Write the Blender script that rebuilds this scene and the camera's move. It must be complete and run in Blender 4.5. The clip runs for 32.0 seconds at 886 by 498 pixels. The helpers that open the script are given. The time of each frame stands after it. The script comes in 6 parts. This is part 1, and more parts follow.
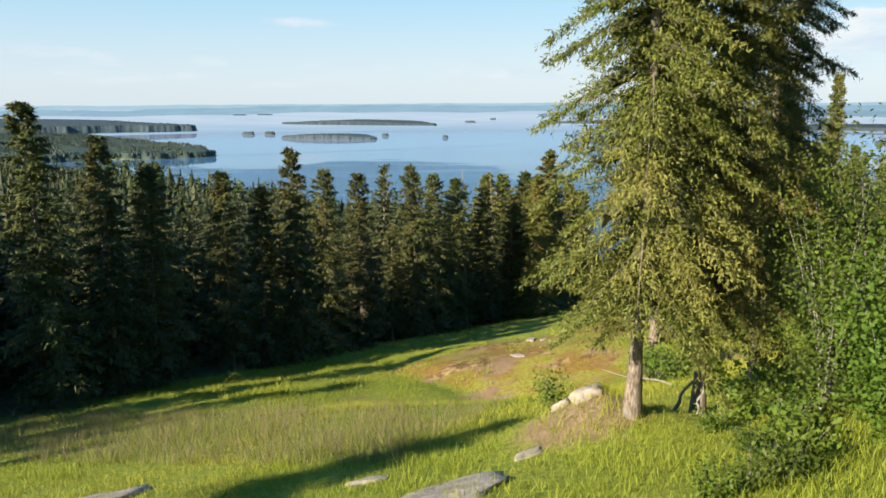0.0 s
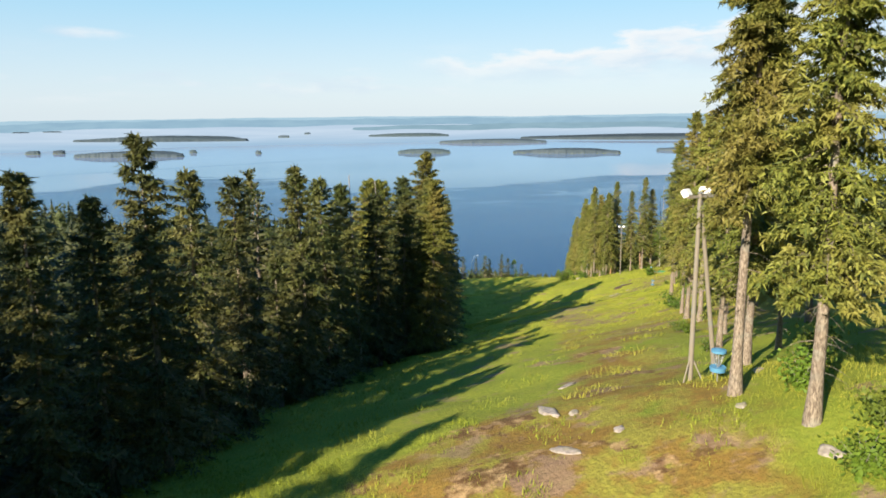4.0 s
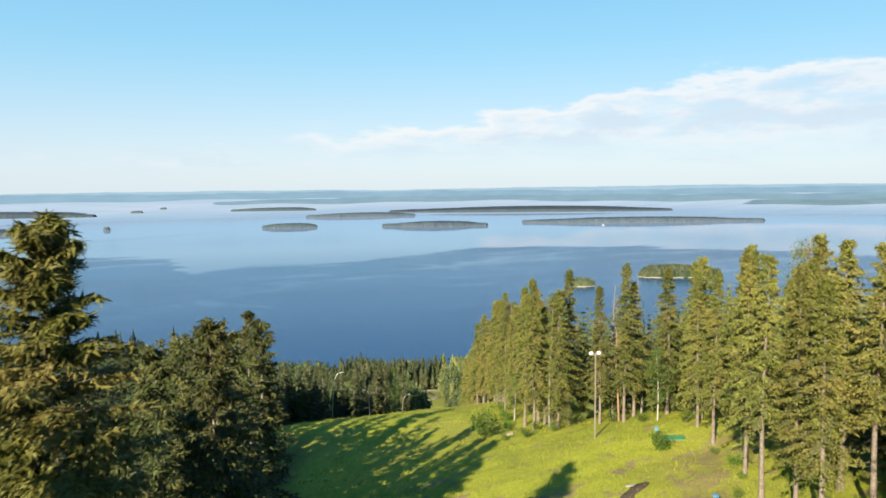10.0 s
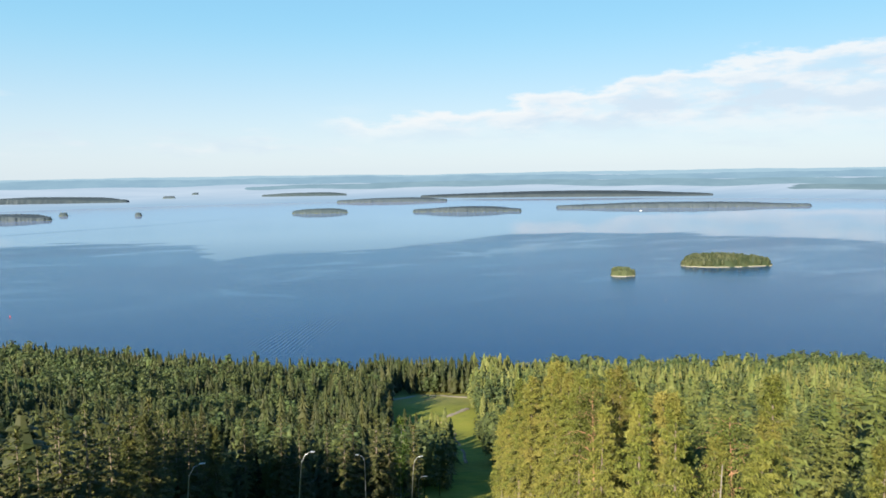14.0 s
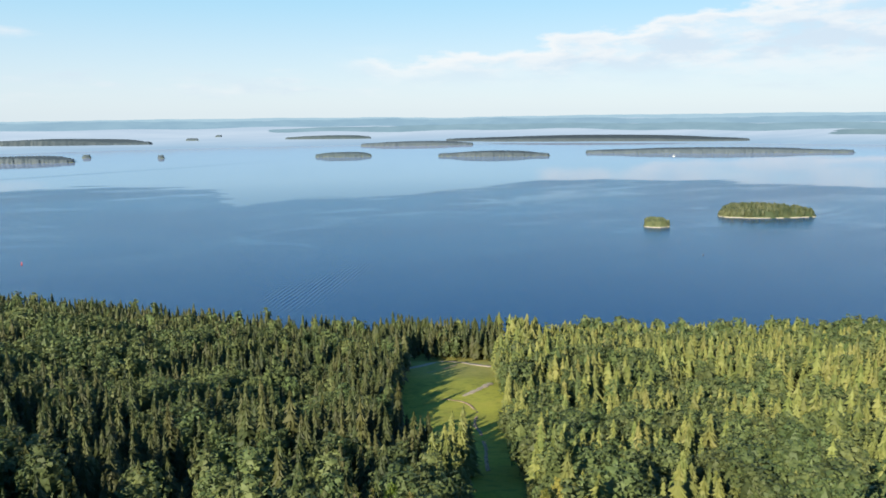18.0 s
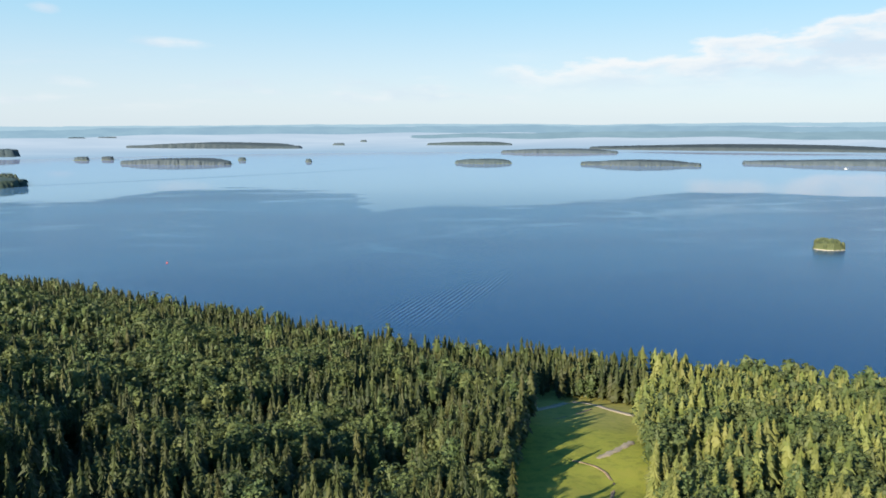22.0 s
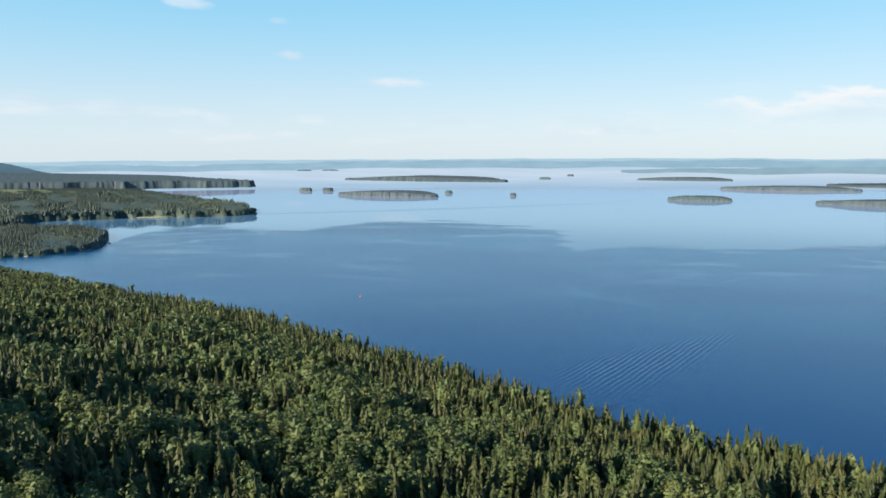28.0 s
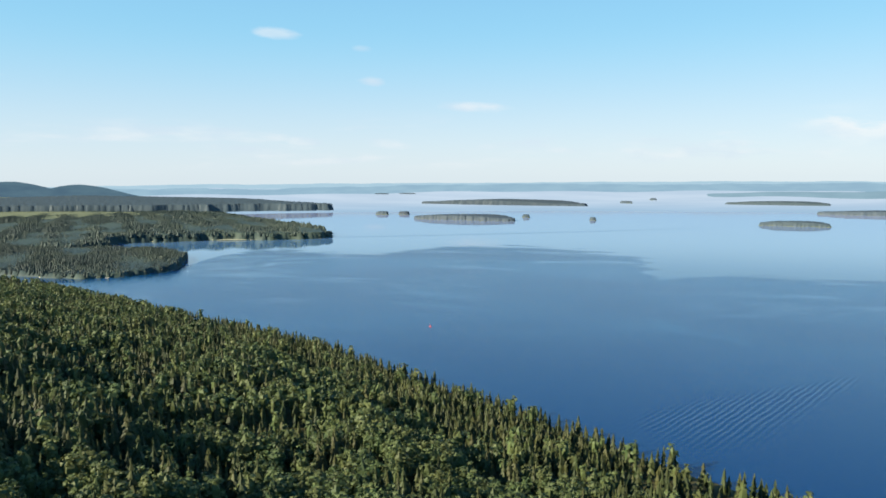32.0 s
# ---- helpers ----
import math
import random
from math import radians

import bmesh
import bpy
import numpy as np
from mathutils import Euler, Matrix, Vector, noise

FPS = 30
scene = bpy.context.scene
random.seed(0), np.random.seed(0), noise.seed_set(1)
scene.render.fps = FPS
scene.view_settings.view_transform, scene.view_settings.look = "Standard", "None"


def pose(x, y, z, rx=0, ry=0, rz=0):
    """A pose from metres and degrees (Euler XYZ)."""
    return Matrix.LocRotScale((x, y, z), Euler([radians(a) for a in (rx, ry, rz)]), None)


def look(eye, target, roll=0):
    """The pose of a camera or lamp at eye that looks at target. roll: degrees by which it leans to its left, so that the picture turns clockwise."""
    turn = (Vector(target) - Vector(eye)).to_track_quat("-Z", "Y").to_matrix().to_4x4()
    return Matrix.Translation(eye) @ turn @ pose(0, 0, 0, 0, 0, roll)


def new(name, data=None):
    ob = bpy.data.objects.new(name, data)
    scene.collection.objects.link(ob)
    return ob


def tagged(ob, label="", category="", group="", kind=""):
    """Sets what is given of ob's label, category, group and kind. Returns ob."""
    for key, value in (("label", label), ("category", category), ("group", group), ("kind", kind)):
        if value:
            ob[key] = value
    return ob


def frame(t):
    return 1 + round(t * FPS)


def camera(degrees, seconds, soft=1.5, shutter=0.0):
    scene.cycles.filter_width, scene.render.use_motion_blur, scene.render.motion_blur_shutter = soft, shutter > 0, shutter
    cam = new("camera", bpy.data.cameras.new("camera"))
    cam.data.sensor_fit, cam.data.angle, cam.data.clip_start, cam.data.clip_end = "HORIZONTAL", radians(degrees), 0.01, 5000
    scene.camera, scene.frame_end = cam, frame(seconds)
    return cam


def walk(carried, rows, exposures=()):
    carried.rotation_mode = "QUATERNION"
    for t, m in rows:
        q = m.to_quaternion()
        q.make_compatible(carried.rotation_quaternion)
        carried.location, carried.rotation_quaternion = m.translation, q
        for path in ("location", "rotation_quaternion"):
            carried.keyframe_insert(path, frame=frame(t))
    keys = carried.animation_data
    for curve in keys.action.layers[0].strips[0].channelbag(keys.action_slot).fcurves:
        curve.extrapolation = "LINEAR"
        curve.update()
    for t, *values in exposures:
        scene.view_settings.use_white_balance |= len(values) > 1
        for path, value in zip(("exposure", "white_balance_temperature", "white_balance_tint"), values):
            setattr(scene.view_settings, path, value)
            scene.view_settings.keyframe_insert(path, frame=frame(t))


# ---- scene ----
# camera and flight
cam = camera(63.1, 32.0, 1.7, 0.2)


def row(t, x, y, z, yaw, pitch, roll):
    return t, pose(x, y, z, 90 + pitch, 0, yaw) @ pose(0, 0, 0, 0, 0, roll)


PATH = [
    row(0, -0.00, 0.00, 226.29, 0.00, -11.85, -0.31),
    row(0.5, -0.15, 0.54, 226.27, -0.08, -13.18, -0.26),
    row(1, -0.58, 1.52, 226.14, -0.32, -13.33, -0.20),
    row(1.5, -1.26, 2.89, 225.67, -3.01, -13.41, -0.15),
    row(2, -2.34, 4.78, 225.13, -4.41, -13.45, -0.33),
    row(2.5, -3.61, 7.36, 224.71, -5.14, -13.19, -0.28),
    row(3, -4.75, 10.41, 224.45, -7.31, -12.45, -0.34),
    row(3.5, -5.58, 13.91, 224.18, -10.54, -11.67, -0.46),
    row(4, -6.01, 17.71, 223.67, -14.47, -10.88, -0.66),
    row(4.5, -6.07, 21.80, 223.07, -18.18, -10.17, -1.08),
    row(6.5, -1.00, 45.09, 222.33, -24.94, -7.01, -0.34),
    row(7, 0.96, 51.08, 221.80, -24.99, -6.31, -0.39),
    row(7.5, 3.28, 57.47, 221.14, -25.04, -5.61, -0.46),
    row(8, 6.08, 64.18, 220.55, -25.05, -4.90, -0.45),
    row(8.5, 9.04, 71.02, 220.01, -25.04, -4.31, -0.48),
    row(9, 12.17, 77.96, 219.54, -24.99, -4.35, -0.51),
    row(9.5, 15.77, 85.26, 219.11, -24.95, -4.55, -0.68),
    row(10, 19.39, 92.76, 218.69, -24.91, -5.19, -0.71),
    row(10.5, 23.06, 100.34, 218.49, -24.84, -5.86, -0.78),
    row(11, 26.77, 107.79, 218.39, -24.46, -6.34, -0.85),
    row(11.5, 30.44, 115.16, 218.31, -24.02, -6.38, -0.87),
    row(12, 34.06, 122.38, 218.26, -23.64, -6.37, -0.81),
    row(12.5, 37.69, 129.79, 218.18, -23.05, -6.36, -0.79),
    row(13, 41.38, 137.32, 218.02, -22.63, -6.37, -0.83),
    row(13.5, 45.07, 144.93, 217.86, -22.43, -6.36, -0.88),
    row(15.5, 58.37, 172.14, 218.62, -21.88, -6.96, -0.74),
    row(16, 61.29, 178.78, 218.69, -21.58, -8.48, -0.73),
    row(16.5, 64.10, 185.33, 218.69, -21.26, -9.68, -0.69),
    row(17, 66.84, 191.81, 218.74, -20.93, -10.26, -0.66),
    row(17.5, 69.73, 198.39, 219.09, -20.58, -10.81, -0.65),
    row(18, 72.62, 205.00, 219.39, -20.20, -10.81, -0.63),
    row(18.5, 75.51, 211.74, 219.55, -19.71, -10.80, -0.57),
    row(19, 78.28, 218.67, 219.61, -18.77, -10.80, -0.60),
    row(19.5, 81.07, 225.81, 219.60, -17.37, -10.78, -0.51),
    row(20, 83.96, 233.31, 219.48, -15.84, -10.75, -0.46),
    row(20.5, 86.82, 241.05, 219.26, -14.07, -10.72, -0.42),
    row(21, 89.63, 248.84, 218.97, -12.19, -10.71, -0.41),
    row(21.5, 92.34, 256.46, 218.66, -10.54, -10.50, -0.38),
    row(22, 94.82, 263.71, 218.43, -9.12, -10.21, -0.33),
    row(22.5, 96.93, 270.73, 218.46, -7.72, -9.95, -0.30),
    row(23, 98.77, 277.72, 218.61, -6.31, -9.72, -0.29),
    row(23.5, 100.48, 284.74, 218.60, -4.89, -9.49, -0.27),
    row(24, 102.02, 291.76, 218.36, -3.45, -9.26, -0.29),
    row(24.5, 103.26, 298.77, 218.04, -2.04, -9.00, -0.27),
    row(25, 104.27, 305.86, 217.81, -0.70, -8.78, -0.26),
    row(25.5, 105.19, 313.07, 217.67, 0.67, -8.58, -0.32),
    row(27.5, 108.66, 341.25, 217.86, 6.07, -7.70, -0.33),
    row(28, 109.16, 348.59, 217.76, 7.17, -7.47, -0.33),
    row(28.5, 109.46, 356.03, 217.74, 7.71, -7.26, -0.36),
    row(29, 109.49, 363.49, 217.63, 8.51, -7.01, -0.37),
    row(29.5, 109.29, 370.94, 217.53, 9.32, -6.78, -0.41),
    row(30, 109.00, 378.36, 217.42, 10.18, -6.55, -0.45),
    row(30.5, 108.52, 385.64, 217.32, 11.01, -6.28, -0.47),
    row(31, 107.70, 392.69, 217.26, 11.85, -6.06, -0.48),
    row(31.5, 106.52, 399.47, 217.22, 12.64, -5.83, -0.46),
    row(32, 105.20, 406.14, 217.11, 13.32, -5.59, -0.41),
]
walk(cam, PATH)

# ---- light ----
SUN_EL, SUN_AZ = radians(26), radians(-131)      # azimuth clockwise from +y
to_sun = Vector((math.sin(SUN_AZ) * math.cos(SUN_EL), math.cos(SUN_AZ) * math.cos(SUN_EL), math.sin(SUN_EL)))
sun = new("sun", bpy.data.lights.new("sun", "SUN"))
sun.data.energy, sun.data.angle, sun.data.color = 5.0, radians(0.55), (1.0, 0.90, 0.74)
sun.matrix_world = look(tuple(to_sun * 600), (0, 0, 0))
scene.view_settings.exposure = 1.3


class Nodes:
    """Small helper for node trees: n(type, {input: value or socket}, attribute=value)."""

    def __init__(self, tree):
        self.tree = tree
        tree.nodes.clear()

    def n(self, kind, ins=None, **attrs):
        node = self.tree.nodes.new(kind)
        for k, v in attrs.items():
            setattr(node, k, v)
        for k, v in (ins or {}).items():
            if isinstance(v, bpy.types.NodeSocket):
                self.tree.links.new(v, node.inputs[k])
            else:
                node.inputs[k].default_value = v
        return node

    def math(self, op, a, b=0.0, clamp=False):
        return self.n("ShaderNodeMath", {0: a, 1: b}, operation=op, use_clamp=clamp).outputs[0]

    def mix(self, f, a, b):
        m = self.n("ShaderNodeMix", {0: f}, data_type="RGBA")
        for i, v in ((6, a), (7, b)):
            if isinstance(v, bpy.types.NodeSocket):
                self.tree.links.new(v, m.inputs[i])
            else:
                m.inputs[i].default_value = (*v, 1)
        return m.outputs[2]

    def ramp(self, v, lo, hi, a=0.0, b=1.0):
        return self.n("ShaderNodeMapRange", {0: v, 1: lo, 2: hi, 3: a, 4: b}, interpolation_type="SMOOTHSTEP").outputs[0]

    def noise(self, vec, scale, detail=3.0, rough=0.55, dist=0.0):
        return self.n("ShaderNodeTexNoise", {"Vector": vec, "Scale": scale, "Detail": detail, "Roughness": rough, "Distortion": dist}).outputs[0]


# ---- sky ----
world = bpy.data.worlds.new("sky")
scene.world = world
world.use_nodes = True
w = Nodes(world.node_tree)
sky = w.n("ShaderNodeTexSky", sky_type="NISHITA")
sky.sun_disc, sky.sun_elevation, sky.sun_rotation = False, SUN_EL, SUN_AZ
sky.altitude, sky.air_density, sky.dust_density, sky.ozone_density = 300, 1.0, 0.5, 2.5
way = w.n("ShaderNodeTexCoord").outputs["Generated"]
sep = w.n("ShaderNodeSeparateXYZ", {0: way})
az = w.math("MULTIPLY", w.math("ARCTAN2", sep.outputs[0], sep.outputs[1]), 57.2958)
el = w.math("MULTIPLY", w.math("ARCSINE", sep.outputs[2]), 57.2958)
plane = w.n("ShaderNodeCombineXYZ", {0: az, 1: w.math("MULTIPLY", el, 3.2), 2: 0.0}).outputs[0]
puff = w.noise(plane, 0.16, 7.0, 0.58)
wisp = w.noise(w.n("ShaderNodeCombineXYZ", {0: az, 1: w.math("MULTIPLY", el, 7.0), 2: 3.0}).outputs[0], 0.07, 5.0, 0.6)
# the long bank of cumulus: its top climbs with the azimuth
bank_top = w.math("ADD", w.ramp(az, 16, 50, 4.2, 8.3), w.math("MULTIPLY", w.math("SUBTRACT", puff, 0.5), 5.0))
bank_fade = w.math("MULTIPLY", w.ramp(az, 11, 17), w.ramp(az, 130, 100))
bank = w.math("MULTIPLY", w.ramp(w.math("SUBTRACT", bank_top, el), 0.0, 0.8), w.ramp(el, 1.2, 4.2))
bank = w.math("MULTIPLY", w.math("MULTIPLY", bank, bank_fade), w.math("MAXIMUM", w.ramp(w.noise(plane, 0.30, 6.0, 0.6), 0.36, 0.56, 0.45, 1.0), w.ramp(w.math("SUBTRACT", bank_top, el), 2.0, 0.8)))
low = w.math("MULTIPLY", w.math("MULTIPLY", w.ramp(wisp, 0.5, 0.72), w.ramp(el, 0.4, 1.6)), w.ramp(el, 5.5, 2.6))
mask = w.math("MAXIMUM", w.math("MULTIPLY", bank, 0.8), w.math("MULTIPLY", low, 0.55))


def cloud(a, e, wide, tall, gain):
    """A small cloud round azimuth a and elevation e, with a torn edge."""
    da = w.math("DIVIDE", w.math("SUBTRACT", az, a), wide)
    de = w.math("DIVIDE", w.math("SUBTRACT", w.math("SUBTRACT", el, e), w.math("MULTIPLY", w.math("SUBTRACT", az, a), -0.06)), tall)
    d = w.math("ADD", w.math("MULTIPLY", da, da), w.math("MULTIPLY", de, de))
    d = w.math("ADD", d, w.math("MULTIPLY", w.math("SUBTRACT", puff, 0.5), 3.6))
    return w.math("MULTIPLY", w.ramp(d, 1.0, -0.3), gain * 0.8)


for c in ((-10.3, 5.5, 3.4, 0.55, 0.8), (-26, 10.9, 1.8, 0.5, 0.6), (-18.8, 7.5, 1.2, 0.42, 0.8), (-19.5, 9.9, 0.9, 0.35, 0.45),
          (-18, 2.8, 2.4, 0.5, 0.6), (2.0, 1.9, 2.2, 0.45, 0.6), (-24, 2.9, 1.6, 0.4, 0.45), (-46, 7.2, 2.0, 0.3, 0.35), (-4, 2.1, 1.6, 0.35, 0.5)):
    mask = w.math("MAXIMUM", mask, cloud(*c))
shade = w.noise(w.n("ShaderNodeVectorMath", {0: plane, 1: (1.2, -1.6, 0)}, operation="ADD").outputs[0], 0.2, 5.0)
lit = w.math("MAXIMUM", w.math("MULTIPLY", w.ramp(shade, 0.40, 0.62), 0.75), w.math("MULTIPLY", w.ramp(w.math("SUBTRACT", bank_top, el), 2.2, 0.5), w.ramp(az, 9, 14)))
cloud_col = w.mix(lit, (4.5, 5.2, 5.95), (6.4, 6.35, 6.3))
clear = w.mix(w.ramp(el, 0.0, 12.0), (4.7, 5.5, 6.1), (2.2, 4.7, 6.3))
clear = w.mix(w.ramp(el, 8.0, 28.0), clear, (0.48, 2.45, 5.3))
clear = w.mix(w.ramp(el, 26.0, 60.0), clear, (0.13, 1.0, 3.5))
sky_col = w.mix(0.84, sky.outputs[0], clear)
bg = w.n("ShaderNodeBackground", {"Color": w.mix(mask, sky_col, cloud_col), "Strength": 0.062})
w.n("ShaderNodeOutputWorld", {0: bg.outputs[0]})


# ---- materials ----
def material(name, build):
    m = bpy.data.materials.new(name)
    m.use_nodes = True
    k = Nodes(m.node_tree)
    shader = build(k)
    k.n("ShaderNodeOutputMaterial", {0: shader})
    return m


def principled(k, color, rough, normal=None, **more):
    ins = {"Base Color": color if isinstance(color, bpy.types.NodeSocket) else (*color, 1), "Roughness": rough}
    if normal is not None:
        ins["Normal"] = normal
    ins.update(more)
    return k.n("ShaderNodeBsdfPrincipled", ins).outputs[0]


def bump(k, height, strength, distance, normal=None):
    ins = {"Height": height, "Strength": strength, "Distance": distance}
    if normal is not None:
        ins["Normal"] = normal
    return k.n("ShaderNodeBump", ins).outputs[0]


def foliage(dark, light, tint, patch=0.06, glow=0.16, tone=False):
    def build(k):
        pos = k.n("ShaderNodeNewGeometry").outputs["Position"]
        isl = k.n("ShaderNodeNewGeometry").outputs["Random Per Island"]
        obj = k.n("ShaderNodeObjectInfo").outputs["Random"]
        c = k.mix(isl, dark, light)
        c = k.mix(k.math("MULTIPLY", k.ramp(k.noise(pos, patch, 2.0), 0.42, 0.66), 0.75), c, tint)
        one = k.n("ShaderNodeAttribute", attribute_name="tone").outputs["Fac"] if tone else obj
        c = k.n("ShaderNodeHueSaturation", {"Color": c, "Hue": k.ramp(one, 0.0, 1.0, 0.488, 0.512), "Value": k.ramp(k.math("FRACT", k.math("MULTIPLY", one, 7.3)), 0, 1, 0.78, 1.18)}).outputs[0]
        a = principled(k, c, 0.62, **{"Specular IOR Level": 0.25})
        b = k.n("ShaderNodeBsdfTranslucent", {"Color": c}).outputs[0]
        return k.n("ShaderNodeMixShader", {0: glow, 1: a, 2: b}).outputs[0]
    return build


NEEDLES = material("spruce_needles", foliage((0.056, 0.073, 0.013), (0.190, 0.192, 0.034), (0.222, 0.190, 0.045), 0.35, 0.14))
# woods left of the run: shade put into darker needle colours
NEEDLES_FAR_SHADE = material("spruce_forest", foliage((0.019, 0.030, 0.009), (0.050, 0.064, 0.018), (0.064, 0.066, 0.019), 0.05, 0.18, True))
# woods on the right: yellowish with cones, and brightened as if front-lit
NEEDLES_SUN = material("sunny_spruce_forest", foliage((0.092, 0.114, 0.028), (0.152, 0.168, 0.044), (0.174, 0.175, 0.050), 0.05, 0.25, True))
# left edge trees: a darker copy of the needles stands for shade
NEEDLES_SHADE = material("shaded_needles", foliage((0.021, 0.033, 0.009), (0.092, 0.102, 0.023), (0.110, 0.104, 0.027), 0.35, 0.06))
# right edge trees: yellowish needles, lightened to look sunlit
NEEDLES_GOLD = material("lit_yellowish_needles", foliage((0.088, 0.100, 0.019), (0.236, 0.238, 0.044), (0.255, 0.226, 0.052), 0.35, 0.16))
PINE_NEEDLES = material("pine_needles", foliage((0.060, 0.085, 0.018), (0.165, 0.180, 0.036), (0.180, 0.180, 0.04), 0.4, 0.2))
LEAVES = material("birch_leaves", foliage((0.042, 0.082, 0.012), (0.110, 0.165, 0.024), (0.125, 0.155, 0.020), 0.3, 0.35))
LEAVES_FAR = material("birch_forest", foliage((0.046, 0.071, 0.025), (0.090, 0.117, 0.038), (0.108, 0.128, 0.042), 0.04, 0.25, True))
GRASS = material("grass_blades", foliage((0.145, 0.176, 0.014), (0.310, 0.330, 0.036), (0.350, 0.310, 0.045), 0.12, 0.35))
STALKS = material("grass_stalks", foliage((0.22, 0.17, 0.09), (0.34, 0.28, 0.17), (0.25, 0.24, 0.09), 0.5, 0.3))


def bark_build(k):
    c = k.n("ShaderNodeTexCoord").outputs["Object"]
    s = k.n("ShaderNodeMapping", {"Vector": c, "Scale": (1, 1, 0.3)}).outputs[0]
    f = k.noise(s, 22, 6)
    col = k.mix(k.ramp(f, 0.35, 0.68), (0.10, 0.072, 0.050), (0.28, 0.225, 0.165))
    col = k.mix(k.math("MULTIPLY", k.ramp(k.noise(c, 1.6), 0.5, 0.7), 0.5), col, (0.22, 0.22, 0.18))
    return principled(k, col, 0.9, bump(k, f, 0.7, 0.03))


def birch_bark(k):
    c = k.n("ShaderNodeTexCoord").outputs["Object"]
    s = k.n("ShaderNodeMapping", {"Vector": c, "Scale": (1, 1, 5)}).outputs[0]
    f = k.noise(s, 3.0, 4)
    return principled(k, k.mix(k.ramp(f, 0.58, 0.66), (0.44, 0.41, 0.35), (0.06, 0.05, 0.045)), 0.7, bump(k, f, 0.3, 0.01))


def wood_build(k):
    c = k.n("ShaderNodeTexCoord").outputs["Object"]
    s = k.n("ShaderNodeMapping", {"Vector": c, "Scale": (1, 1, 0.06)}).outputs[0]
    f = k.noise(s, 40, 5)
    col = k.mix(f, (0.11, 0.09, 0.065), (0.27, 0.23, 0.17))
    return principled(k, k.mix(k.ramp(k.noise(c, 1.1), 0.45, 0.75), col, (0.17, 0.165, 0.14)), 0.85, bump(k, f, 0.4, 0.01))


def rock_build(k):
    c = k.n("ShaderNodeNewGeometry").outputs["Position"]
    f = k.noise(c, 3.5, 8, 0.65)
    col = k.mix(k.ramp(f, 0.3, 0.7), (0.17, 0.14, 0.115), (0.44, 0.37, 0.30))
    col = k.mix(k.ramp(k.noise(c, 1.1, 5), 0.5, 0.68), col, (0.30, 0.26, 0.16))
    return principled(k, col, 0.88, bump(k, k.noise(c, 9, 6), 0.6, 0.06))


def paint(col, rough, spread=0.12):
    def build(k):
        c = k.n("ShaderNodeTexCoord").outputs["Object"]
        dim = tuple(x * (1 - spread) for x in col)
        return principled(k, k.mix(k.noise(c, 9, 4), dim, col), rough, bump(k, k.noise(c, 60, 2), 0.1, 0.002))
    return build


def metal_build(k):
    c = k.n("ShaderNodeTexCoord").outputs["Object"]
    return principled(k, k.mix(k.noise(c, 14, 4), (0.42, 0.43, 0.44), (0.62, 0.63, 0.64)), 0.42, None, Metallic=0.85)


BARK, BIRCH, WOOD = material("spruce_bark", bark_build), material("birch_bark", birch_bark), material("weathered_wood", wood_build)
ROCK, METAL = material("grey_rock", rock_build), material("galvanised_steel", metal_build)
PINE_BARK = material("pine_bark", lambda k: principled(k, k.mix(k.noise(k.n("ShaderNodeTexCoord").outputs["Object"], 5, 5), (0.20, 0.10, 0.05), (0.42, 0.24, 0.13)), 0.9))
DEAD = material("dead_wood", lambda k: principled(k, k.mix(k.noise(k.n("ShaderNodeTexCoord").outputs["Object"], 6, 5), (0.14, 0.12, 0.10), (0.33, 0.29, 0.245)), 0.9))
# dead inner twigs; their dark colour also stands for shade inside the crown
TWIGS = material("shaded_dead_twigs", lambda k: principled(k, k.mix(k.noise(k.n("ShaderNodeNewGeometry").outputs["Position"], 7, 5), (0.040, 0.044, 0.013), (0.105, 0.100, 0.030)), 0.95))
BLUE = material("blue_plastic", paint((0.08, 0.23, 0.36), 0.5))
WHITE = material("white_paint", paint((0.78, 0.77, 0.73), 0.5))
RED = material("red_paint", paint((0.62, 0.05, 0.03), 0.5))
GREEN = material("green_mat", paint((0.05, 0.22, 0.07), 0.8))
DARK = material("dark_plastic", paint((0.05, 0.05, 0.055), 0.5))


